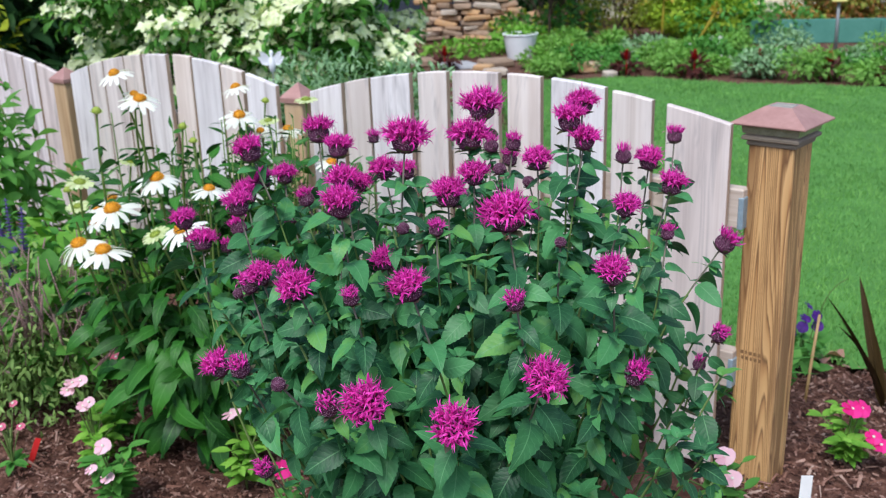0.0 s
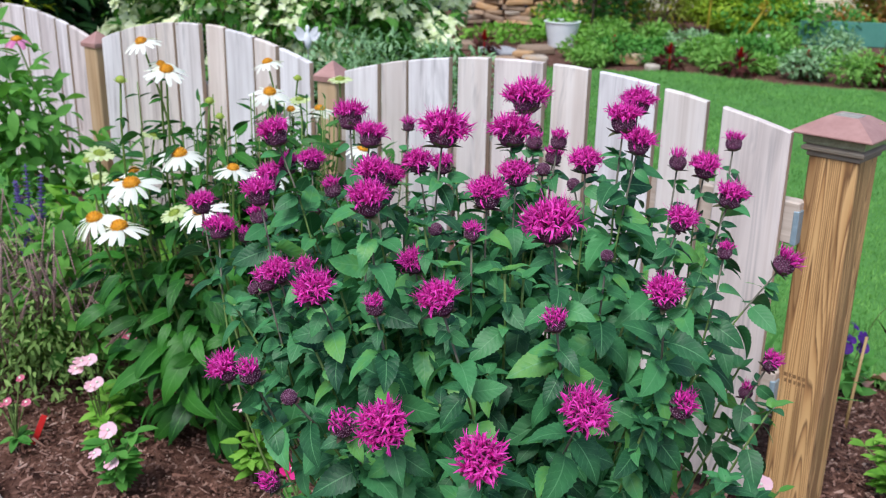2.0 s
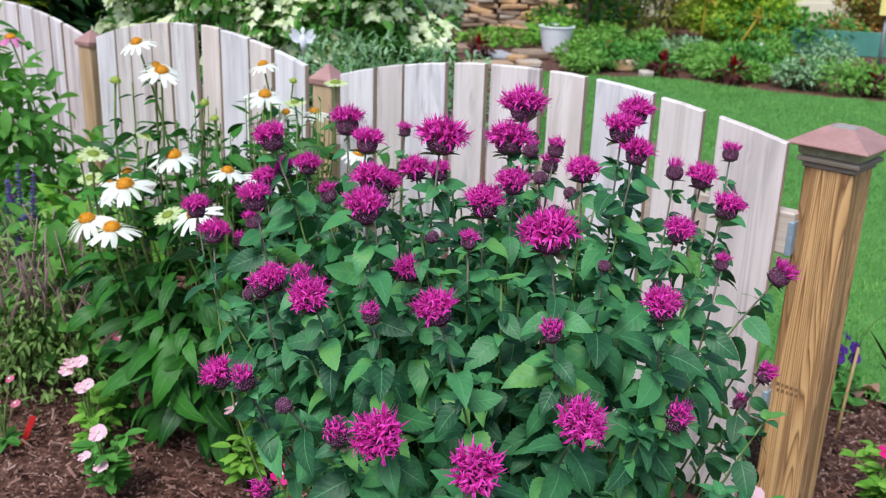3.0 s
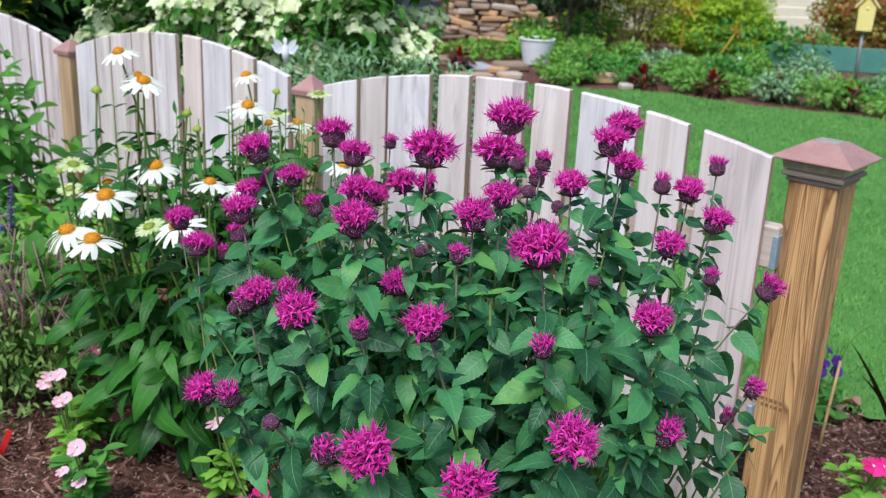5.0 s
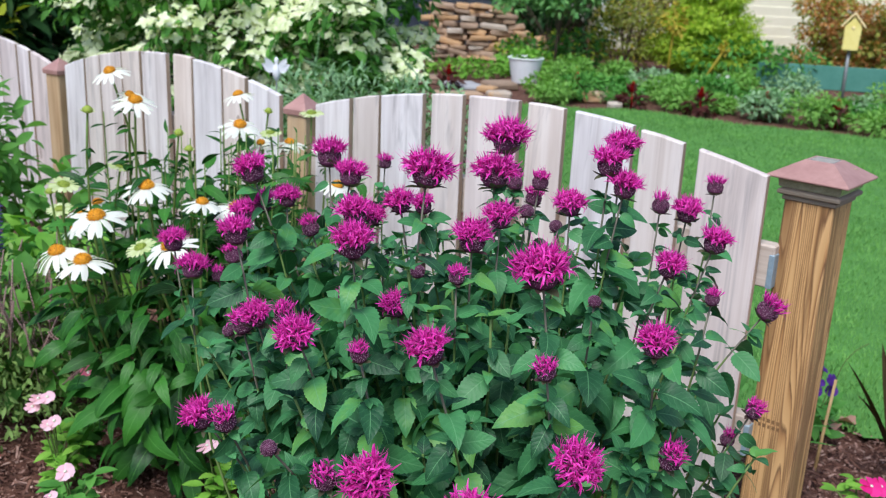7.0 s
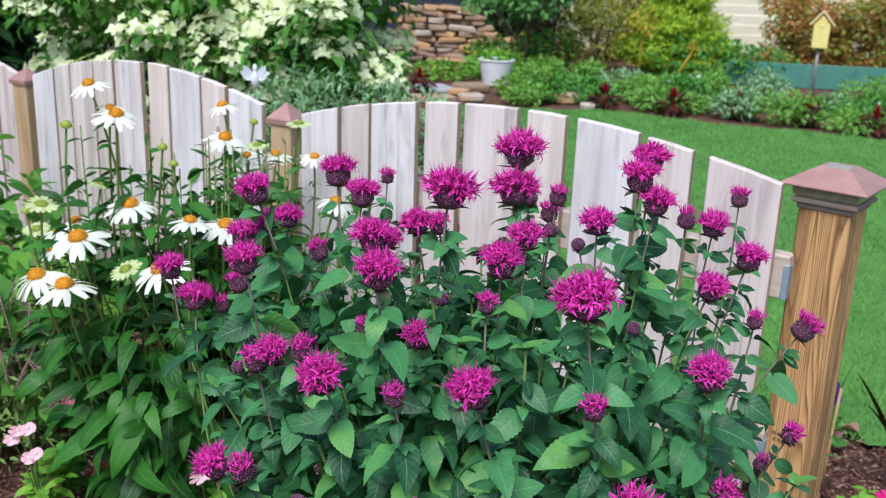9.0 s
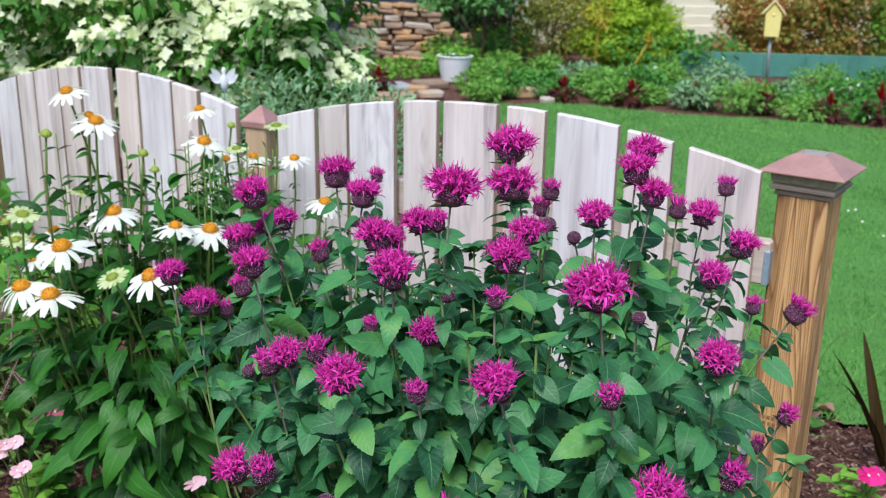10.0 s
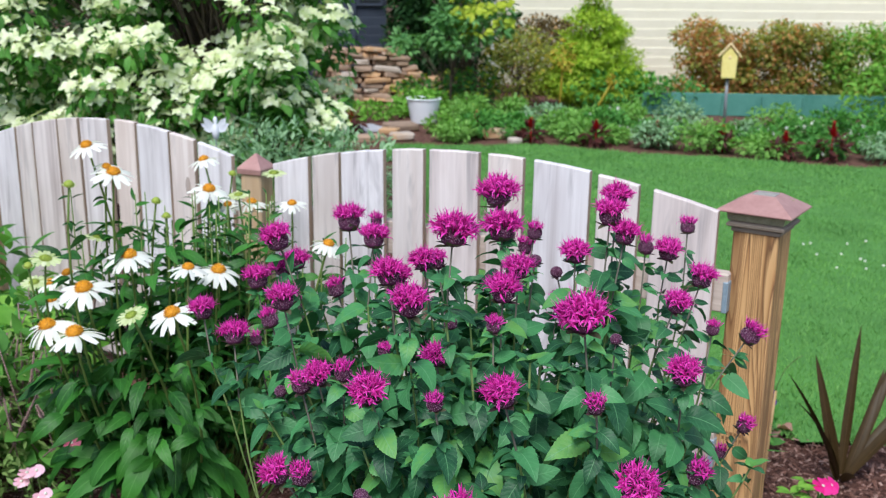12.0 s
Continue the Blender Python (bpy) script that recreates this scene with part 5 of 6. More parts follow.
def build_houses():
    house = thing("house", (0, 0, 0), "cream-yellow clapboard house behind the garden shrubs", "house")
    part("wall", box_mesh("wall", 10.2, 6.0, 3.2, SIDING, 0.0, (6.9, 16.05, 1.6)), house)
    siding_wall(house, 1.88, 11.9, 13.04, 3.15, SIDING, 0.125)
    part("corner_trim", box_mesh("corner_trim", 0.11, 0.06, 3.2, TRIM, 0.004, (1.80, 13.0, 1.6)), house, "white corner board")
    gable_roof(house, 1.8, 12, 13.05, 19.05, 3.2, 1.6, ROOFING)
    shed = thing("shed", (0, 0, 0), "dark slate-blue sided shed with a door", "shed")
    part("wall", box_mesh("wall", 2.6, 3.0, 2.4, SLATE_SIDING, 0.0, (-0.92, 14.05, 1.2)), shed)
    siding_wall(shed, -2.2, 0.38, 12.54, 2.3, SLATE_SIDING, 0.11)
    part("corner_trim", box_mesh("corner_trim", 0.07, 0.05, 2.4, SLATE_SIDING, 0.004, (-0.04, 12.50, 1.2)), shed, "slate-blue vertical board")
    win = part("window", box_mesh("window", 0.34, 0.05, 0.62, SLATE_SIDING, 0.006, (0.17, 12.50, 1.33)), shed, "slate-blue framed window")
    part("pane", box_mesh("pane", 0.26, 0.016, 0.52, GLASS, 0.004, (0.17, 12.472, 1.33)), win, "dark glass pane")
    vent = part("vent", box_mesh("vent", 0.20, 0.04, 0.24, SLATE_SIDING, 0.006, (0.27, 12.50, 0.42)), shed, "slate-blue vent cover")
    for k in range(5):
        part("louvre", box_mesh("louvre", 0.17, 0.016, 0.024, GREY_METAL, 0.003), vent, m=pose(0.27, 12.475, 0.335 + 0.042 * k, 25, 0, 0))
    gable_roof(shed, -2.2, 0.4, 12.55, 15.55, 2.4, 1.0, ROOFING)


def stone_mesh(rng, l, w, h):
    bm = bmesh.new()
    bmesh.ops.create_cube(bm, size=1.0)
    for v in bm.verts:
        v.co = Vector((v.co.x * l * rng.uniform(0.75, 1.05), v.co.y * w * rng.uniform(0.75, 1.05), v.co.z * h * rng.uniform(0.8, 1.1)))
    bmesh.ops.bevel(bm, geom=bm.edges[:], offset=min(h * 0.22, 0.02), segments=1, affect="EDGES")
    me = bpy.data.meshes.new("stone")
    bm.to_mesh(me)
    bm.free()
    me.materials.append(STONE)
    return me


# x, y, length, depth, height, and 1 for grey slate
ROCKS = [(0.34, 8.75, 0.34, 0.30, 0.07, 0), (-0.02, 8.05, 0.44, 0.22, 0.06, 0), (0.01, 8.70, 0.32, 0.30, 0.05, 1), (0.30, 8.15, 0.22, 0.16, 0.07, 0), (1.13, 8.22, 0.24, 0.18, 0.10, 0),
         (1.24, 7.86, 0.12, 0.10, 0.07, 0), (-0.35, 8.9, 0.4, 0.3, 0.08, 0), (0.22, 8.50, 0.20, 0.14, 0.06, 0)]


def build_stones():
    rng = random.Random(8)
    wall = thing("stone_wall", (0.22, 11.0, 0.0), "dry-stacked wall of flat tan and rust fieldstones", "wall")
    z = 0.0
    row = 0
    while z < 0.56:
        h = rng.uniform(0.035, 0.085)
        x = -0.62 - 0.1 * (row % 2)
        end = 0.72 - z * 1.0
        while x < end:
            l = rng.uniform(0.14, 0.34)
            part("stone", stone_mesh(rng, l, 0.28, h), wall, m=pose(x + l / 2, rng.uniform(-0.05, 0.05) + z * 0.25, z + h / 2, rng.gauss(0, 3), rng.gauss(0, 4.5), rng.gauss(0, 9)))
            x += l * 0.97
        z += h * 0.97
        row += 1
    spots = ROCKS
    for x, y, l, w, h, grey in spots:
        me = stone_mesh(rng, l, w, h)
        if grey:
            me.materials[0] = SLATE
        thing("garden_rock", (x, y, h / 2 - 0.01), "flat grey flagstone in the bed" if grey else "flat tan rock edging the far bed", "rock", "edging rocks", data=me, turn=rng.uniform(-25, 25))


def build_edging():
    root = thing("plastic_edging", (0, 0, 0), "low faded teal plastic garden fence strip", "fence")
    x = 2.95
    k = 0
    while x < 5.6:
        y = 9.85 - 0.17 * (x - 3.0)
        part("panel", box_mesh("panel", 0.418, 0.012, 0.235, TEAL, 0.004, (0, 0, 0.112)), root, m=pose(x + 0.2, y, 0, 0, 0, -9.5 + (k % 3 - 1) * 1.5))
        part("stake", box_mesh("stake", 0.022, 0.016, 0.22, TEAL, 0.004, (0, 0, 0.10)), root, m=pose(x, y + 0.014, 0, 0, 0, -9.5))
        x += 0.405
        k += 1


def build_birdhouse():
    root = thing("birdhouse", (3.265, 8.42, 0), "small yellow wooden birdhouse on a grey pole", "birdhouse", turn=-21)
    v, f, u = tube([(0, 0, 0), (-0.006, 0, 0.515)], 0.015, 10)
    part("pole", mesh("pole", v, f, GREY_METAL, u), root, "thin grey metal pole")
    bm = bmesh.new()
    pts = [(-0.064, 0.505), (0.060, 0.505), (0.068, 0.700), (0, 0.782), (-0.068, 0.700)]
    a = [bm.verts.new((x, -0.055, z)) for x, z in pts]
    b = [bm.verts.new((x, 0.055, z)) for x, z in pts]
    bm.faces.new(a)
    bm.faces.new(b[::-1])
    for i in range(5):
        bm.faces.new((a[i], b[i], b[(i + 1) % 5], a[(i + 1) % 5]))
    bmesh.ops.recalc_face_normals(bm, faces=bm.faces[:])
    bmesh.ops.bevel(bm, geom=bm.edges[:], offset=0.004, segments=1, affect="EDGES")
    me = bpy.data.meshes.new("box")
    bm.to_mesh(me)
    bm.free()
    me.materials.append(YELLOW_PAINT)
    part("box", me, root, "yellow painted body")
    v, f, u = lathe([(0.015, 0.0), (0.015, 0.001), (0.013, 0.003), (0.002, 0.0032)], 14)
    part("entrance", mesh("entrance", v, f, PALE_PAINT, u), root, "pale disc over the entrance", pose(0.0, -0.055, 0.69, 90, 0, 0))
    for k in (-1, 1):
        part("roof_board", box_mesh("roof_board", 0.152, 0.145, 0.012, PALE_PAINT, 0.003), root, "pale peach roof board", pose(k * 0.048, 0, 0.752, 0, k * 50, 0))


def build_bucket():
    root = thing("planter_bucket", (0.585, 9.2, 0), "pale zinc bucket planted with low greenery", "planter")
    v, f, u = lathe([(0.118, 0.0), (0.120, 0.003), (0.1215, 0.010), (0.142, 0.120), (0.1605, 0.215), (0.162, 0.222), (0.170, 0.226), (0.172, 0.232), (0.166, 0.238), (0.156, 0.234), (0.154, 0.226), (0.146, 0.18), (0.144, 0.175), (0.01, 0.174)], 28)
    part("body", mesh("body", v, f, ZINC, u), root)
    rng = np.random.default_rng(4)
    pts, out = blob_points(rng, 160, (0, 0, 0.245), (0.13, 0.12, 0.07), 0.3)
    v, f, u = spread(small_leaf(0.06, 0.03), leaf_poses(rng, pts, out))
    part("greenery", mesh("greenery", v, f, FRESH_LEAF, u), root, "low yellow-green foliage")


def build_ornament():
    """A white ornament with two raised wings on a thin stake."""
    body = lathe([(0.003, 0.0), (0.003, 0.66), (0.014, 0.67), (0.022, 0.70), (0.016, 0.735), (0.008, 0.75), (0.013, 0.765), (0.006, 0.782)], 8)
    s = [body]
    for k in (-1, 1):
        for j, (a, n) in enumerate(((0.9, 0.085), (0.45, 0.075), (0.1, 0.055))):
            s.append(spread(leaf_shape(n, 0.034, 4, 0, 0.2, -0.3, 0.6, 0.7), [np.array(aim((0.008 * k, 0, 0.715), (k * math.cos(a), -0.1, math.sin(a)), (0, -1, 0.1)))]))
    v, f, u = join(s)
    v = np.asarray(v) * 0.64 + np.array([0, 0, 0.325])
    v[:, 2] = np.where(v[:, 2] < 0.4, 0.0, v[:, 2])
    thing("garden_ornament", (-0.622, 3.21, 0), "white winged garden ornament on a stake", "ornament", data=mesh("garden_ornament", v, f, WHITE_STONE, u))


def celosia(at, seed, h=0.30):
    rng = np.random.default_rng(seed)
    root = thing("celosia", (*at, 0), "wine-leaved plant with an upright red plume", "plant", "red-plumed plants")
    pts, out = blob_points(rng, 60, (0, 0, h * 0.36), (0.10, 0.10, h * 0.34), 0.3)
    v, f, u = spread(small_leaf(0.09, 0.035), leaf_poses(rng, pts, out, flop=0.4))
    part("foliage", mesh("foliage", v, f, WINE_LEAF, u), root, "dark wine-red leaves")
    s = [tube([(0, 0, 0), (0, 0, h * 0.7)], 0.006, 5)]
    mats = []
    for k in range(46):
        t = k / 46
        a = k * 2.4
        mats.append(np.array(aim((0, 0, h * (0.58 + 0.42 * t)), (math.cos(a), math.sin(a), 1.1), (0, 0, 1), 1.1 - 0.7 * t)))
    s.append(spread(small_leaf(0.05, 0.03), mats))
    v, f, u = join(s)
    part("plume", mesh("plume", v, f, RED_PLUME, u), root, "feathery red plume")


def build_far_bed():
    rng = random.Random(31)
    kinds = [(BED_LEAF, "bushy bright green perennial in the far bed"), (MID_LEAF, "leafy green perennial in the far bed"), (CATMINT, "grey-green perennial in the far bed"), (MID_LEAF, "green perennial with small white blossoms")]
    white = spread(five_petal(0.03), [np.array(pose(0, 0, 0, 60))])
    k = 0
    for row in range(3):
        x = 0.75 + 0.12 * row
        while x < 6.2:
            y = far_edge(x) + 0.42 + 0.5 * row + rng.uniform(-0.12, 0.12)
            r = rng.uniform(0.17, 0.27)
            h = rng.uniform(0.10, 0.25) + 0.02 * row + (0.12 if x > 4.2 else 0)
            mat, lab = kinds[rng.choice((0, 1, 0, 2, 3, 0, 3))]
            extra = [("blossoms", white, WHITE_PETAL, 24, "small white blossoms", 0.2)] if "white" in lab else []
            leafy_shrub("perennial", (x, y, 0), lab, "plant", [((0, 0, h * 0.5), (r, r, h * 0.5)), ((r * 0.4, 0.05, h * 0.62), (r * 0.6, r * 0.6, h * 0.42))], small_leaf(0.052, 0.022), mat, 700, 100 + k, group="far bed perennials", extra=extra, shell=0.35)
            x += r * rng.uniform(1.35, 2.1)
            k += 1
    leafy_shrub("perennial", (0.66, 8.55, 0), "small green perennial beside the bucket", "plant", [((0, 0, 0.08), (0.13, 0.12, 0.10))], small_leaf(0.045, 0.02), FRESH_LEAF, 260, 99, group="far bed perennials")
    for j, (x, y) in enumerate([(0.98, 8.36), (1.38, 7.90), (2.40, 7.69), (2.86, 7.42), (3.22, 7.06), (3.56, 6.98), (-0.12, 8.5), (1.9, 7.75)]):
        celosia((x, y), 50 + j, 0.21 if j != 5 else 0.30)


def build_far_shrubs():
    L = small_leaf
    tiered_crown("young_tree", (0.92, 10.0, 0), "young tree with yellow-green new leaves", "tree", [((-0.28, 0, 0.72), (0.30, 0.3, 0.13)), ((0.12, 0, 0.80), (0.36, 0.3, 0.15)), ((0.40, 0, 0.95), (0.32, 0.3, 0.16)), ((0.12, 0.05, 1.12), (0.42, 0.35, 0.26))],
                 44, L(0.085, 0.036), TREE_LEAF, 40, 1, L(0.085, 0.05), YELLOW_LEAF, 26, (0.14, 0.07), 0.004, lambda s: s[2] < 0.80 or s[0] < -0.05)
    leafy_shrub("evergreen", (0.60, 12.1, 0), "near-black evergreen beside the shed", "tree", [((0, 0, 0.55), (0.28, 0.25, 0.5)), ((0.05, 0, 1.1), (0.28, 0.25, 0.5)), ((0.3, 0.1, 1.2), (0.3, 0.25, 0.6))], L(0.09, 0.035), DARK_LEAF, 1700, 7, trunk=(0.03, 0, 1), bark=BARK)
    tiered_crown("conifer", (2.56, 10.5, 0), "golden-green conifer with soft feathery sprays", "tree", [((0, 0, 0.28), (0.60, 0.5, 0.22)), ((0.02, 0, 0.55), (0.46, 0.42, 0.22)), ((0, 0, 0.85), (0.29, 0.28, 0.24)), ((0, 0, 1.15), (0.13, 0.13, 0.24)), ((0, 0, 1.45), (0.04, 0.04, 0.14))],
                 230, L(0.058, 0.018, 0.5), CONIFER, 100, 2, size=(0.15, 0.045), branch=0.005, flop=0.5)
    leafy_shrub("shrub", (2.75, 10.1, 0), "dark green spreading shrub under the conifer", "shrub", [((0, 0, 0.22), (0.6, 0.4, 0.2)), ((0.55, 0, 0.2), (0.45, 0.35, 0.16))], L(0.08, 0.035), MID_LEAF, 1100, 3, trunk=(0.012, 0, 2), bark=BARK)
    leafy_shrub("shrub", (1.72, 10.6, 0), "olive and gold leaved shrub", "shrub", [((0, 0, 0.38), (0.42, 0.4, 0.38)), ((0.1, 0, 0.65), (0.3, 0.3, 0.2))], L(0.055, 0.026), OLIVE_LEAF, 1500, 4, trunk=(0.014, 0, 2), bark=BARK, extra=[("gold_leaves", L(0.048, 0.02), GOLD_LEAF, 380, "golden leaves", 0.5)])
    leafy_shrub("shrub", (1.45, 12.0, 0), "tall dark green shrub beside the house", "shrub", [((0, 0, 0.7), (0.55, 0.45, 0.65)), ((-0.45, 0, 0.9), (0.5, 0.4, 0.75))], L(0.12, 0.05), DARK_LEAF, 1700, 5, trunk=(0.03, 0, 2), bark=BARK)
    leafy_shrub("shrub", (2.05, 11.9, 0), "airy brownish olive shrub against the house", "shrub", [((0.2, 0, 0.50), (0.50, 0.4, 0.46)), ((0.40, 0, 0.68), (0.36, 0.3, 0.22))], L(0.055, 0.026), BROWN_LEAF, 4200, 6, trunk=(0.016, 0, 3), bark=BARK, extra=[("rust_leaves", L(0.048, 0.02), RUST_LEAF, 420, "rust-coloured leaves", 0.5)])
    for k, (x, mat, other, lab, h) in enumerate([(4.10, RUST_LEAF, OLIVE_LEAF, "rust-red barberry-like shrub against the house", 0.96), (4.72, OLIVE_LEAF, RUST_LEAF, "rust and green shrub against the house", 0.90), (5.30, OLIVE_LEAF, RUST_LEAF, "yellow-green shrub with rusty tips", 0.88), (5.92, FRESH_LEAF, OLIVE_LEAF, "green shrub at the house wall", 0.92), (6.55, OLIVE_LEAF, MID_LEAF, "olive shrub at the house wall", 0.96)]):
        rb = random.Random(300 + k)
        lumps = []
        for j in range(26):
            up = rb.uniform(0.06, 0.92)
            lumps.append(((rb.uniform(-0.40, 0.40) * (1.0 - 0.35 * max(0.0, up - 0.6)), rb.uniform(-0.22, 0.22), h * up), (rb.uniform(0.12, 0.24), 0.2, rb.uniform(0.09, 0.17))))
        leafy_shrub("shrub", (x, 11.2, 0), lab, "shrub", lumps, L(0.060, 0.030), mat, 3400, 40 + k, trunk=(0.007, 0, 1), bark=BARK, shell=0.1, group="house shrubs", extra=[("other_leaves", L(0.060, 0.030), other, (2200, 1700, 800, 1900, 1900)[k], "leaves of a second colour", 0.5)])
    leafy_shrub("shrub", (4.95, 8.5, 0), "full fresh green shrub at the end of the far bed", "shrub", [((0, 0, 0.35), (0.5, 0.45, 0.35)), ((0.4, 0.2, 0.55), (0.5, 0.45, 0.4)), ((0.8, 0.5, 0.8), (0.5, 0.45, 0.45))], L(0.08, 0.034), FRESH_LEAF, 2600, 60, trunk=(0.014, 0, 3), bark=BARK)
    leafy_shrub("ground_cover", (0.05, 9.6, 0), "low bright green ground cover beside the stone wall", "plant", [((0, 0, 0.06), (0.42, 0.3, 0.08)), ((0.55, 0.3, 0.10), (0.3, 0.3, 0.14))], L(0.07, 0.035), FRESH_LEAF, 800, 61)
    leafy_shrub("shrub", (0.75, 10.4, 0), "low golden and green shrub behind the bucket", "shrub", [((0, 0, 0.16), (0.4, 0.3, 0.18)), ((0.4, 0, 0.2), (0.35, 0.3, 0.22))], L(0.07, 0.035), MID_LEAF, 900, 62, extra=[("gold_leaves", L(0.07, 0.04), YELLOW_LEAF, 160, "golden leaves", 0.4)])
    # yellow flower stalks
    for x, y, h, lean, lab in ((1.95, 9.4, 0.62, 0.02, "slim golden-leaved sapling on a yellow stem"), (2.2, 9.2, 0.40, 0.22, "leaning pale yellow dried flower stalk")):
        root = thing("stalk", (x, y, 0), lab, "plant")
        v, f, u = tube([(0, 0, 0), (lean * 0.5, 0, h * 0.5), (lean, 0, h)], 0.012, 6)
        part("stem", mesh("stem", v, f, GOLD_LEAF, u), root)
        rng = np.random.default_rng(3)
        pts, out = blob_points(rng, 130 if lean < 0.1 else 30, (lean, 0, h), (0.16, 0.12, 0.16) if lean < 0.1 else (0.04, 0.04, 0.05), 0.3)
        v, f, u = spread(L(0.05, 0.03), leaf_poses(rng, pts, out))
        part("leaves", mesh("leaves", v, f, GOLD_LEAF, u), root)


def build_dogwood():
    blobs = [((-1.05, 0.0, 1.10), (0.75, 0.65, 0.60)), ((-0.1, -0.2, 1.0), (0.62, 0.6, 0.60)), ((0.08, -0.1, 0.62), (0.40, 0.5, 0.50)), ((-1.7, 0.2, 1.0), (0.6, 0.6, 0.7)), ((-0.5, 0.2, 1.75), (1.0, 0.8, 0.6)), ((0.02, 0.1, 1.55), (0.55, 0.6, 0.5)), ((-0.55, -0.35, 0.72), (0.6, 0.4, 0.35)), ((-1.5, -0.1, 1.8), (0.8, 0.7, 0.6)), ((0.20, -0.35, 0.66), (0.30, 0.3, 0.36))]
    tiered_crown("dogwood", (-0.70, 4.75, 0), "dogwood in bloom, covered in creamy four-bract flowers", "tree", blobs, 640, leaf_shape(0.070, 0.028, 3, 0, 0.25, 0.9, 0.75, 1.0), DOGWOOD_LEAF, 42, 71,
                 bract_flower(0.056), DOGWOOD_BRACT, 34, (0.155, 0.075), 0.006, lambda s: s[0] > 0.0 and s[2] < 0.95 and math.sin(s[0] * 97 + s[2] * 131) > -0.35, left=-1.12)
    leafy_shrub("catmint", (-0.36, 3.55, 0), "soft grey-green catmint mound behind the fence", "plant", [((0, 0, 0.38), (0.36, 0.26, 0.38)), ((-0.15, 0, 0.50), (0.28, 0.24, 0.28)), ((0.2, 0.05, 0.46), (0.26, 0.24, 0.28))], small_leaf(0.036, 0.012), CATMINT, 5200, 72, shell=0.4, flop=0.2,
                extra=[("flower_spray", spike_shape(0.10, 0.006, 5, 3), CATMINT, 110, "thin upright spikes", -1.2)])
    for k, (x, y, r, h) in enumerate([(-3.6, 7.0, 1.1, 1.6), (-2.4, 8.2, 1.2, 1.7), (-2.0, 10.6, 1.0, 1.3), (-5.0, 6.0, 1.2, 1.9), (-2.9, 5.6, 0.7, 1.0), (1.05, 15.2, 0.55, 1.9)]):
        leafy_shrub("evergreen", (x, y, 0), "dense dark evergreen tree at the garden's edge", "tree", [((0, 0, h * 0.35), (r, r, h * 0.45)), ((0, 0, h * 0.8), (r * 0.85, r * 0.85, h * 0.5)), ((0.1, 0, h * 1.2), (r * 0.6, r * 0.6, h * 0.4))], small_leaf(0.16, 0.06, 0.9), DARK_LEAF, 3000, 80 + k, trunk=(0.06, 0, 1), bark=BARK, group="evergreens")
    leafy_shrub("shrub", (-2.75, 5.2, 0), "golden-yellow leaved shrub beside the dogwood", "shrub", [((0, 0, 0.75), (0.35, 0.3, 0.35)), ((-0.1, 0, 1.15), (0.3, 0.3, 0.3))], small_leaf(0.08, 0.04), YELLOW_LEAF, 900, 90, trunk=(0.02, 0, 2), bark=BARK)


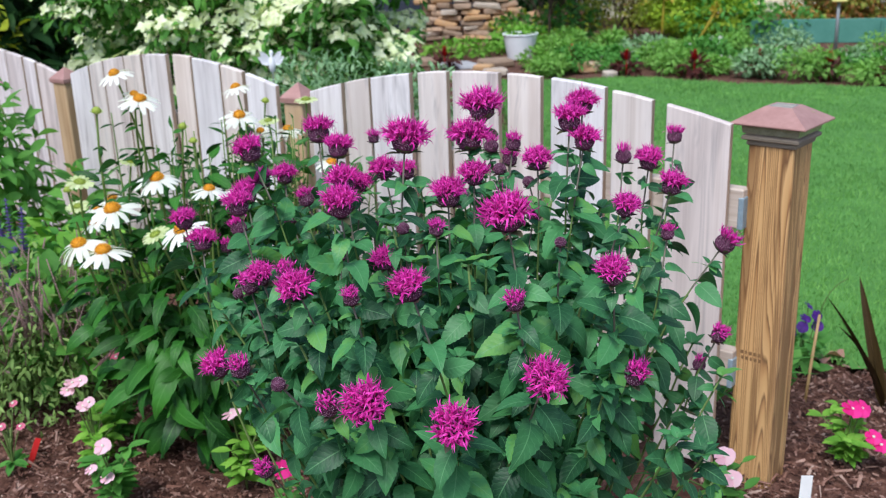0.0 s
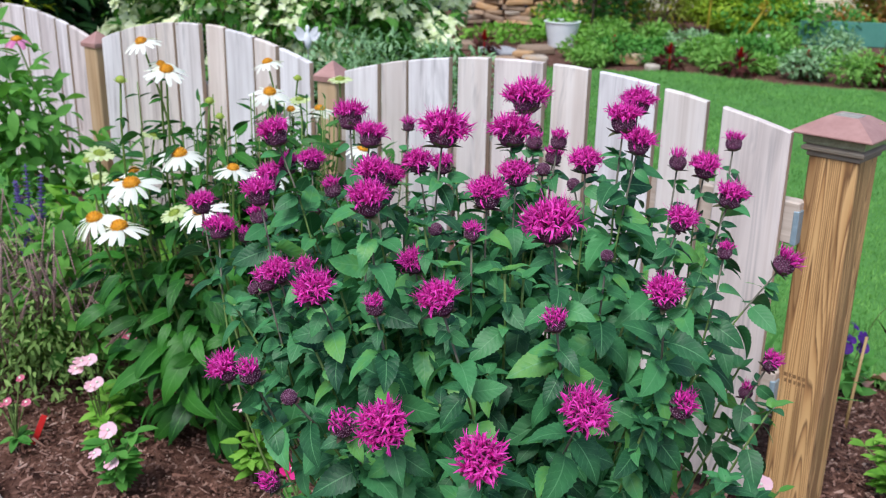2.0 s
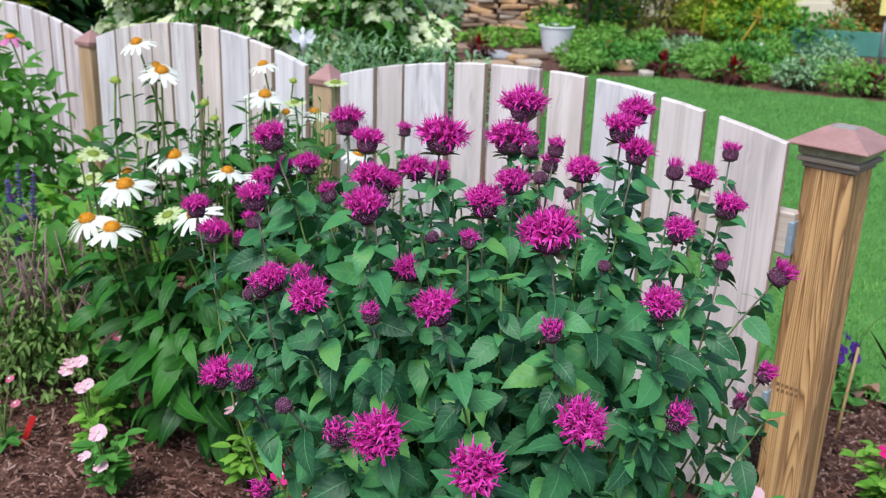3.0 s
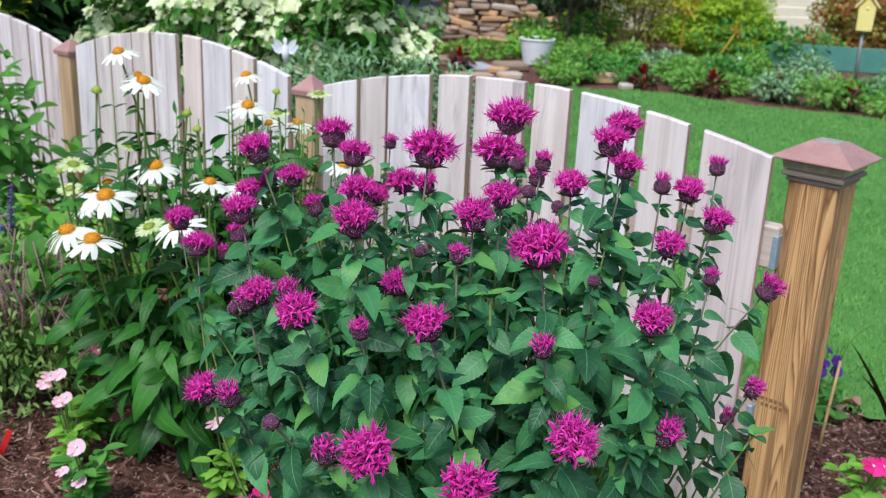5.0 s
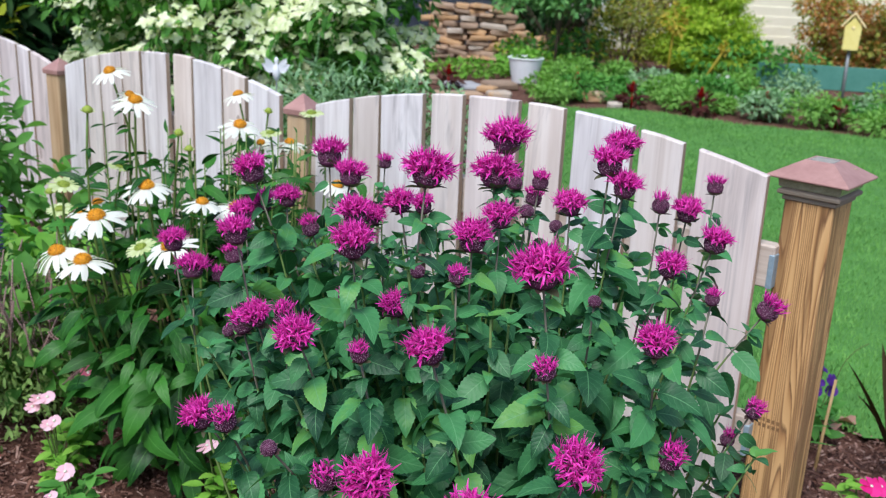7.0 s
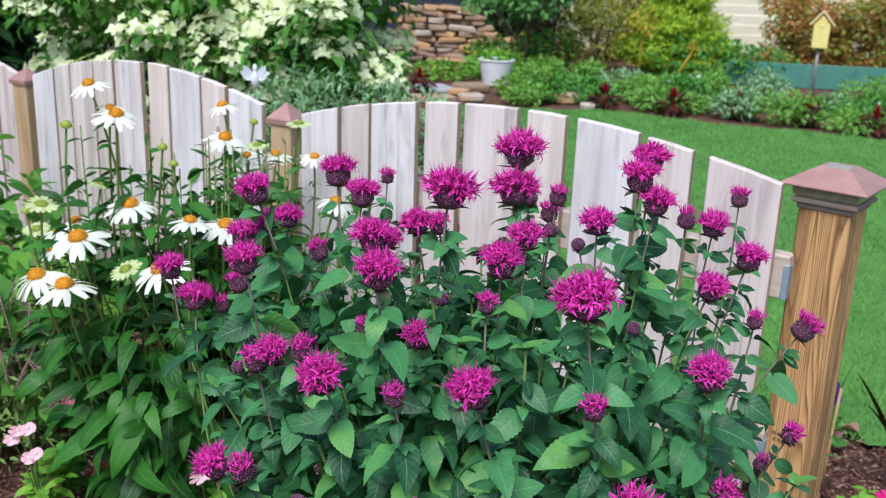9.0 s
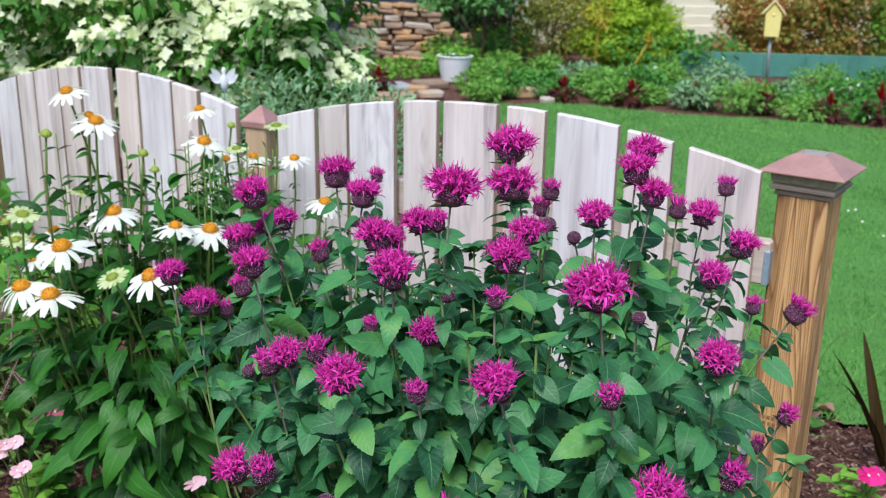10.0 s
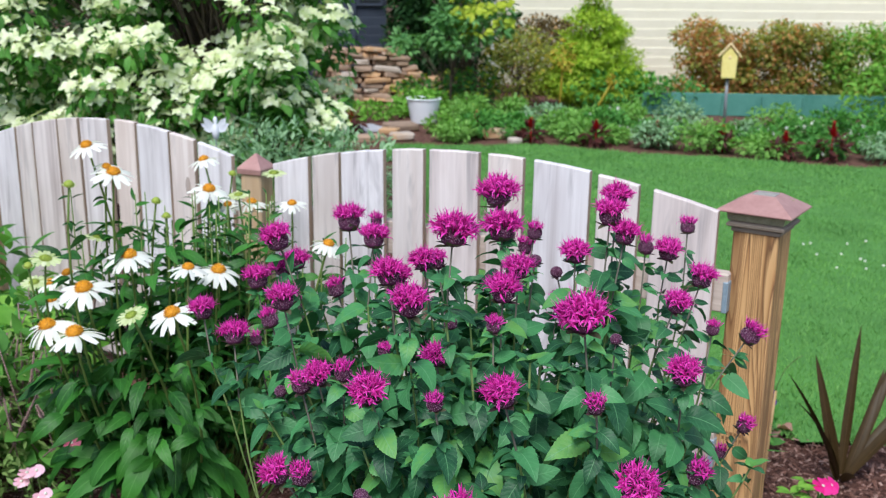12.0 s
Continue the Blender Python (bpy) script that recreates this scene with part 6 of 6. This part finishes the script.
# ---- near left bed ----
def build_left_bed():
    L = small_leaf
    leafy_shrub("phlox", (-1.42, 2.95, 0), "tall leafy green phlox stems against the fence", "plant", [((0, 0, 0.25), (0.30, 0.28, 0.27)), ((-0.10, 0, 0.52), (0.20, 0.2, 0.24)), ((-0.30, 0.1, 0.50), (0.26, 0.25, 0.36))], leaf_shape(0.086, 0.034, 6, 0, 0.2, 0.7, 0.7, 1.0), PHLOX_LEAF, 900, 131, shell=0.05)
    pink = thing("pink_coneflower", (-1.50, 2.95, 0), "single pink coneflower on a tall stem", "plant")
    v, f, u = tube(curve_points((0.1, 0, 0), (0.1, 0, 0.5), (0.0, 0, 0.785), 6), 0.003, 5)
    part("stem", mesh("stem", v, f, CONE_STEM, u), pink)
    pm, cm = daisy(77, 14, 0.9, 0.17, 0.16, PINK_RAY, CONE)
    h = part("flower_head", pm, pink, "drooping pink petals", pose(0, 0, 0.785, 8, 0, 0) @ Matrix.Diagonal((0.09, 0.09, 0.09, 1)))
    part("cone", cm, h, "orange-brown cone")
    leafy_shrub("sedum", (-1.10, 2.45, 0), "low mound of small fresh green leaves", "plant", [((0, 0, 0.20), (0.24, 0.22, 0.22)), ((-0.25, 0.05, 0.22), (0.25, 0.22, 0.24))], L(0.034, 0.018), MID_LEAF, 1300, 132, shell=0.4)
    leafy_shrub("broad_leaved_plant", (-0.98, 2.15, 0), "low plant with broad bright green leaves", "plant", [((0, 0, 0.26), (0.16, 0.14, 0.24))], leaf_shape(0.065, 0.042, 5, 0, 0.2, 0.6, 0.55, 0.8), PHLOX_LEAF, 120, 133, shell=0.2)
    leafy_shrub("broad_leaved_plant", (-1.22, 2.22, 0), "low plant with broad bright green leaves", "plant", [((0, 0, 0.24), (0.16, 0.14, 0.22))], leaf_shape(0.065, 0.042, 5, 0, 0.2, 0.6, 0.55, 0.8), PHLOX_LEAF, 110, 134, shell=0.2)
    leafy_shrub("broad_leaved_plant", (-1.10, 2.50, 0), "leafy plant with bright green leaves and small white blossoms", "plant", [((0, 0, 0.34), (0.20, 0.14, 0.10)), ((0.12, -0.08, 0.30), (0.14, 0.12, 0.12)), ((0, 0, 0.16), (0.14, 0.12, 0.14))], leaf_shape(0.070, 0.044, 5, 0, 0.2, 0.6, 0.55, 0.8), FRESH_LEAF, 260, 136, shell=0.2,
                extra=[("blossoms", spread(five_petal(0.026), [np.array(pose(0, 0, 0, 60))]), WHITE_PETAL, 16, "small white blossoms", 0.2)])
    # salvia gone over, brownish spikes on a grey-green mound
    sal = leafy_shrub("faded_salvia", (-1.16, 2.14, 0), "sprawling salvia with spent brownish-purple flower spikes", "plant", [((0, 0, 0.16), (0.32, 0.24, 0.19)), ((0.10, 0, 0.26), (0.2, 0.2, 0.2)), ((-0.25, 0.05, 0.24), (0.25, 0.2, 0.22))], leaf_shape(0.027, 0.008, 3, 0, 0.2, 0.5, 0.6, 0.9), SALVIA, 5200, 135, shell=0.2)
    rng = random.Random(9)
    spikes = [mesh("spike", *spike_shape(0.22, 0.0034, 18, s)[:2], SPENT) for s in range(3)]
    for k in range(190):
        a, r = rng.uniform(0, 6.283), math.sqrt(rng.random())
        part("spike", spikes[k % 3], sal, "spent brownish flower spike", pose(0.30 * r * math.cos(a) + 0.03, 0.22 * r * math.sin(a), rng.uniform(0.12, 0.29), rng.gauss(6, 20), rng.gauss(0, 22), rng.uniform(0, 360)))
    blue = thing("purple_salvia", (-1.42, 2.35, 0), "salvia with upright violet flower spikes", "plant")
    sp = [mesh("spike", *spike_shape(0.24, 0.0085, 15, s + 5)[:2], VIOLET) for s in range(2)]
    for k in range(7):
        part("spike", sp[k % 2], blue, "violet flower spike", pose(rng.uniform(0.08, 0.25), rng.uniform(-0.13, 0.02), rng.uniform(0.20, 0.31), rng.gauss(0, 7), rng.gauss(0, 7), 0))
    rg = np.random.default_rng(6)
    pts, out = blob_points(rg, 500, (0, 0, 0.16), (0.26, 0.16, 0.18), 0.2)
    v, f, u = spread(L(0.05, 0.02), leaf_poses(rg, pts[pts[:, 2] > 0.01], out[pts[:, 2] > 0.01]))
    part("foliage", mesh("foliage", v, f, MID_LEAF, u), blue)
    # annuals
    bedding_plant((-0.755, 1.68), "small bedding plant with pale pink blossoms on mulch", PALE_PINK, [(0.0, -0.03, 0.170, 0.034), (-0.025, -0.05, 0.125, 0.027), (0.012, -0.06, 0.110, 0.029), (-0.012, -0.02, 0.155, 0.024)], 1, 0.15, 0.07, leaves=110)
    bedding_plant((-0.86, 1.86), "bedding plant with clustered pink blossoms under the coneflowers", PALE_PINK, [(-0.025, -0.02, 0.23, 0.034), (0.0, -0.03, 0.24, 0.030), (-0.035, -0.03, 0.215, 0.030), (0.005, -0.05, 0.185, 0.028), (0.02, -0.05, 0.195, 0.026)], 2, 0.13, 0.10, leaf=FRESH_LEAF, leaves=90)
    bedding_plant((-0.84, 1.98), "bedding plant with a rose blossom", ROSE, [(0.02, -0.02, 0.24, 0.036)], 6, 0.15, 0.08)
    bedding_plant((-1.055, 1.83), "straggly bedding plant with rose-pink blossoms", ROSE, [(-0.01, 0.0, 0.125, 0.019), (0.035, 0.0, 0.125, 0.020), (0.012, 0.03, 0.170, 0.019), (-0.030, 0.0, 0.115, 0.018)], 3, 0.13, 0.03, leaves=9)
    bedding_plant((-0.475, 1.74), "small bright green bedding plant with a pale blossom", PALE_PINK, [(-0.01, -0.03, 0.21, 0.042)], 4, 0.15, 0.08, leaf=FRESH_LEAF, leaves=80)
    bedding_plant((-0.335, 1.52), "bedding plant with hot pink blossoms under the bee balm", HOT_PINK, [(0.0, -0.03, 0.20, 0.044), (0.03, -0.06, 0.13, 0.042)], 5, 0.15, 0.08)
    tag = thing("plant_tag", (-1.035, 1.87, 0), "bright red plastic plant tag stuck in the mulch", "tag")
    part("blade", box_mesh("blade", 0.014, 0.0015, 0.075, HOT_RED, 0.0006, (0, 0, 0.030)), tag, m=pose(0, 0, 0.0, -10, 24, 15))
    me = stone_mesh(random.Random(5), 0.24, 0.16, 0.05)
    me.materials[0] = PAVER
    thing("paver", (-1.085, 1.61, 0.012), "pale pinkish-tan paving stone edging the mulch", "paver", data=me, turn=-50)
    for k, (x, y, s) in enumerate([(-0.62, 1.60, 0.03), (-0.70, 1.45, 0.022), (-0.55, 1.45, 0.02), (-0.86, 1.52, 0.025)]):
        thing("pebble", (x, y, 0.008), "small pale stone lying on the mulch", "stone", "pebbles", data=pebble(k, s))


def pebble(k, s):
    rng = random.Random(k)
    me = stone_mesh(rng, s, s * 0.8, s * 0.5)
    me.materials[0] = SLATE
    return me


HOT_RED = mottled("red_plastic", [(0.3, (0.62, 0.015, 0.015)), (0.7, (0.72, 0.03, 0.03))], 20, 0.4, 90, 0.001, 0.1)
WHITE_PLASTIC = mottled("white_plastic", [(0.3, (0.74, 0.74, 0.73)), (0.7, (0.82, 0.82, 0.81))], 20, 0.4, 90, 0.001, 0.1)
BAMBOO = mottled("bamboo", [(0.3, (0.36, 0.22, 0.09)), (0.7, (0.50, 0.34, 0.16))], 20, 0.6)
CORDYLINE = leaf_mat("cordyline_leaf", (0.022, 0.011, 0.006), (0.070, 0.046, 0.014), (0.11, 0.06, 0.03), glow=0.15, rough=0.5, spec=0.25, ribs=0.5)


# ---- near right bed ----
def build_right_bed():
    cor = thing("cordyline", (1.115, 2.08, 0), "spiky cordyline with arching dark bronze leaves", "plant")
    rng = random.Random(14)
    blades = [(196, 25, 0.40, 0.023), (190, 15, 0.37, 0.021), (204, 19, 0.30, 0.022), (60, 7, 0.43, 0.019), (26, 29, 0.43, 0.024), (12, 39, 0.45, 0.025),
              (350, 34, 0.38, 0.023), (262, 46, 0.13, 0.020), (20, 24, 0.34, 0.022), (180, 10, 0.26, 0.020), (15, 50, 0.30, 0.022)]
    for k, (a, tilt, n, w) in enumerate(blades):
        r = radians(a)
        s = leaf_shape(n * 0.97, w * 1.3, 11, 0, 0.6, 0.22 + 0.16 * (k % 3), 0.40, 0.72)
        d = Vector((math.cos(r) * math.sin(radians(tilt)), math.sin(r) * math.sin(radians(tilt)), math.cos(radians(tilt))))
        part("leaf", mesh("leaf", *s[:2], CORDYLINE, s[2]), cor, "long bronze blade", aim((0.012 * math.cos(r), 0.012 * math.sin(r), 0.0), d, (-d.x + 0.25 * rng.gauss(0, 1), -d.y - 0.35, 0.6), 1.0, rng.gauss(0, 0.25)))
    stake = thing("bamboo_stake", (0.918, 2.115, 0), "thin leaning bamboo garden stake", "stake")
    v, f, u = tube([(0, 0, 0), (0.018, 0.030, 0.10), (0.045, 0.075, 0.215)], [0.0045, 0.0042, 0.0038], 8)
    part("cane", mesh("cane", v, f, BAMBOO, u), stake)
    v, f, u = tube(curve_points((0.045, 0.075, 0.212), (0.055, 0.075, 0.29), (0.11, 0.075, 0.315), 6), 0.0012, 5)
    part("tendril", mesh("tendril", v, f, GREEN_STEM, u), stake, "thin green tendril")
    pan = thing("pansy", (0.955, 2.285, 0), "pansy with deep violet blossoms beside the post", "plant")
    rg = np.random.default_rng(2)
    pts, out = blob_points(rg, 60, (0, 0, 0.07), (0.06, 0.06, 0.07), 0.2)
    ok = pts[:, 2] > 0.01
    v, f, u = spread(small_leaf(0.05, 0.024), leaf_poses(rg, pts[ok], out[ok]))
    part("foliage", mesh("foliage", v, f, MID_LEAF, u), pan)
    for x, y, z in ((0.0, -0.02, 0.175), (0.034, -0.02, 0.150), (-0.030, -0.03, 0.145), (0.012, 0.0, 0.205), (0.026, -0.03, 0.185), (-0.012, -0.035, 0.155)):
        v, f, u = five_petal(0.034)
        part("blossom", mesh("blossom", v, f, DEEP_VIOLET, u), pan, "violet blossom", pose(x, y, z, rng.uniform(15, 75), rng.uniform(-45, 45), rng.uniform(0, 70)))
        v, f, u = tube([(x * 0.3, 0, 0.02), (x, y, z - 0.003)], 0.0015, 4)
        part("stem", mesh("stem", v, f, GREEN_STEM, u), pan)
    bedding_plant((0.905, 1.80), "bedding plant with hot pink blossoms on the mulch", HOT_PINK, [(-0.005, -0.02, 0.155, 0.046), (0.02, -0.01, 0.15, 0.040), (0.05, -0.06, 0.085, 0.042), (0.035, -0.05, 0.10, 0.034)], 11, 0.13, 0.12, leaf=FRESH_LEAF, leaves=130)
    bedding_plant((0.56, 1.60), "bedding plant with pale pink blossoms at the foot of the post", PALE_PINK, [(0.0, -0.03, 0.165, 0.040), (0.01, -0.06, 0.13, 0.036)], 12, 0.14, 0.08, leaves=70)
    tag = thing("plant_tag", (0.758, 1.64, 0), "white plastic plant tag stuck in the mulch", "tag")
    part("blade", box_mesh("blade", 0.032, 0.0015, 0.085, WHITE_PLASTIC, 0.0006, (0, 0, 0.022)), tag, m=pose(0, 0, 0.0, -12, 12, 20))
    for x, y, t in ((1.03, 2.30, 0), (1.10, 2.34, 40)):
        s = leaf_shape(0.09, 0.06, 6, 0, 0.5, 0.8, 0.5, 0.7, 0, 0.4)
        thing("fallen_leaf", (x, y, 0.02), "curled pinkish-brown fallen leaf at the lawn's edge", "leaf", "fallen leaves", data=mesh("fallen_leaf", *s[:2], FALLEN, s[2]), turn=t)
    tw = tube([(0, 0, 0.0), (0.07, 0.06, 0.03), (0.13, 0.12, 0.055)], 0.003, 5)
    thing("twig", (0.90, 1.85, 0.004), "thin grey twig lying on the mulch", "twig", data=mesh("twig", *tw[:2], BARK))
    lily = thing("strappy_plant", (0.60, 2.02, 0), "clump of strappy green leaves behind the pickets", "plant")
    for k in range(16):
        a = k * 2.4
        s = leaf_shape(0.36, 0.02, 7, 0, 0.4, 1.1, 0.4, 0.7)
        part("leaf", mesh("leaf", *s[:2], MID_LEAF, s[2]), lily, m=aim((0.02 * math.cos(a), 0.02 * math.sin(a), 0), (math.cos(a) * 0.5, math.sin(a) * 0.5, 1), (-math.cos(a), -math.sin(a), 0.5)))


FALLEN = leaf_mat("dry_leaf", (0.36, 0.17, 0.12), (0.50, 0.28, 0.22), veins=False, glow=0.2, rough=0.7)

build_ground()
build_mulch()
build_fence()
build_houses()
build_stones()
build_edging()
build_birdhouse()
build_bucket()
build_ornament()
build_far_bed()
build_far_shrubs()
build_dogwood()
build_left_bed()
build_right_bed()
build_coneflowers()
build_bee_balm()
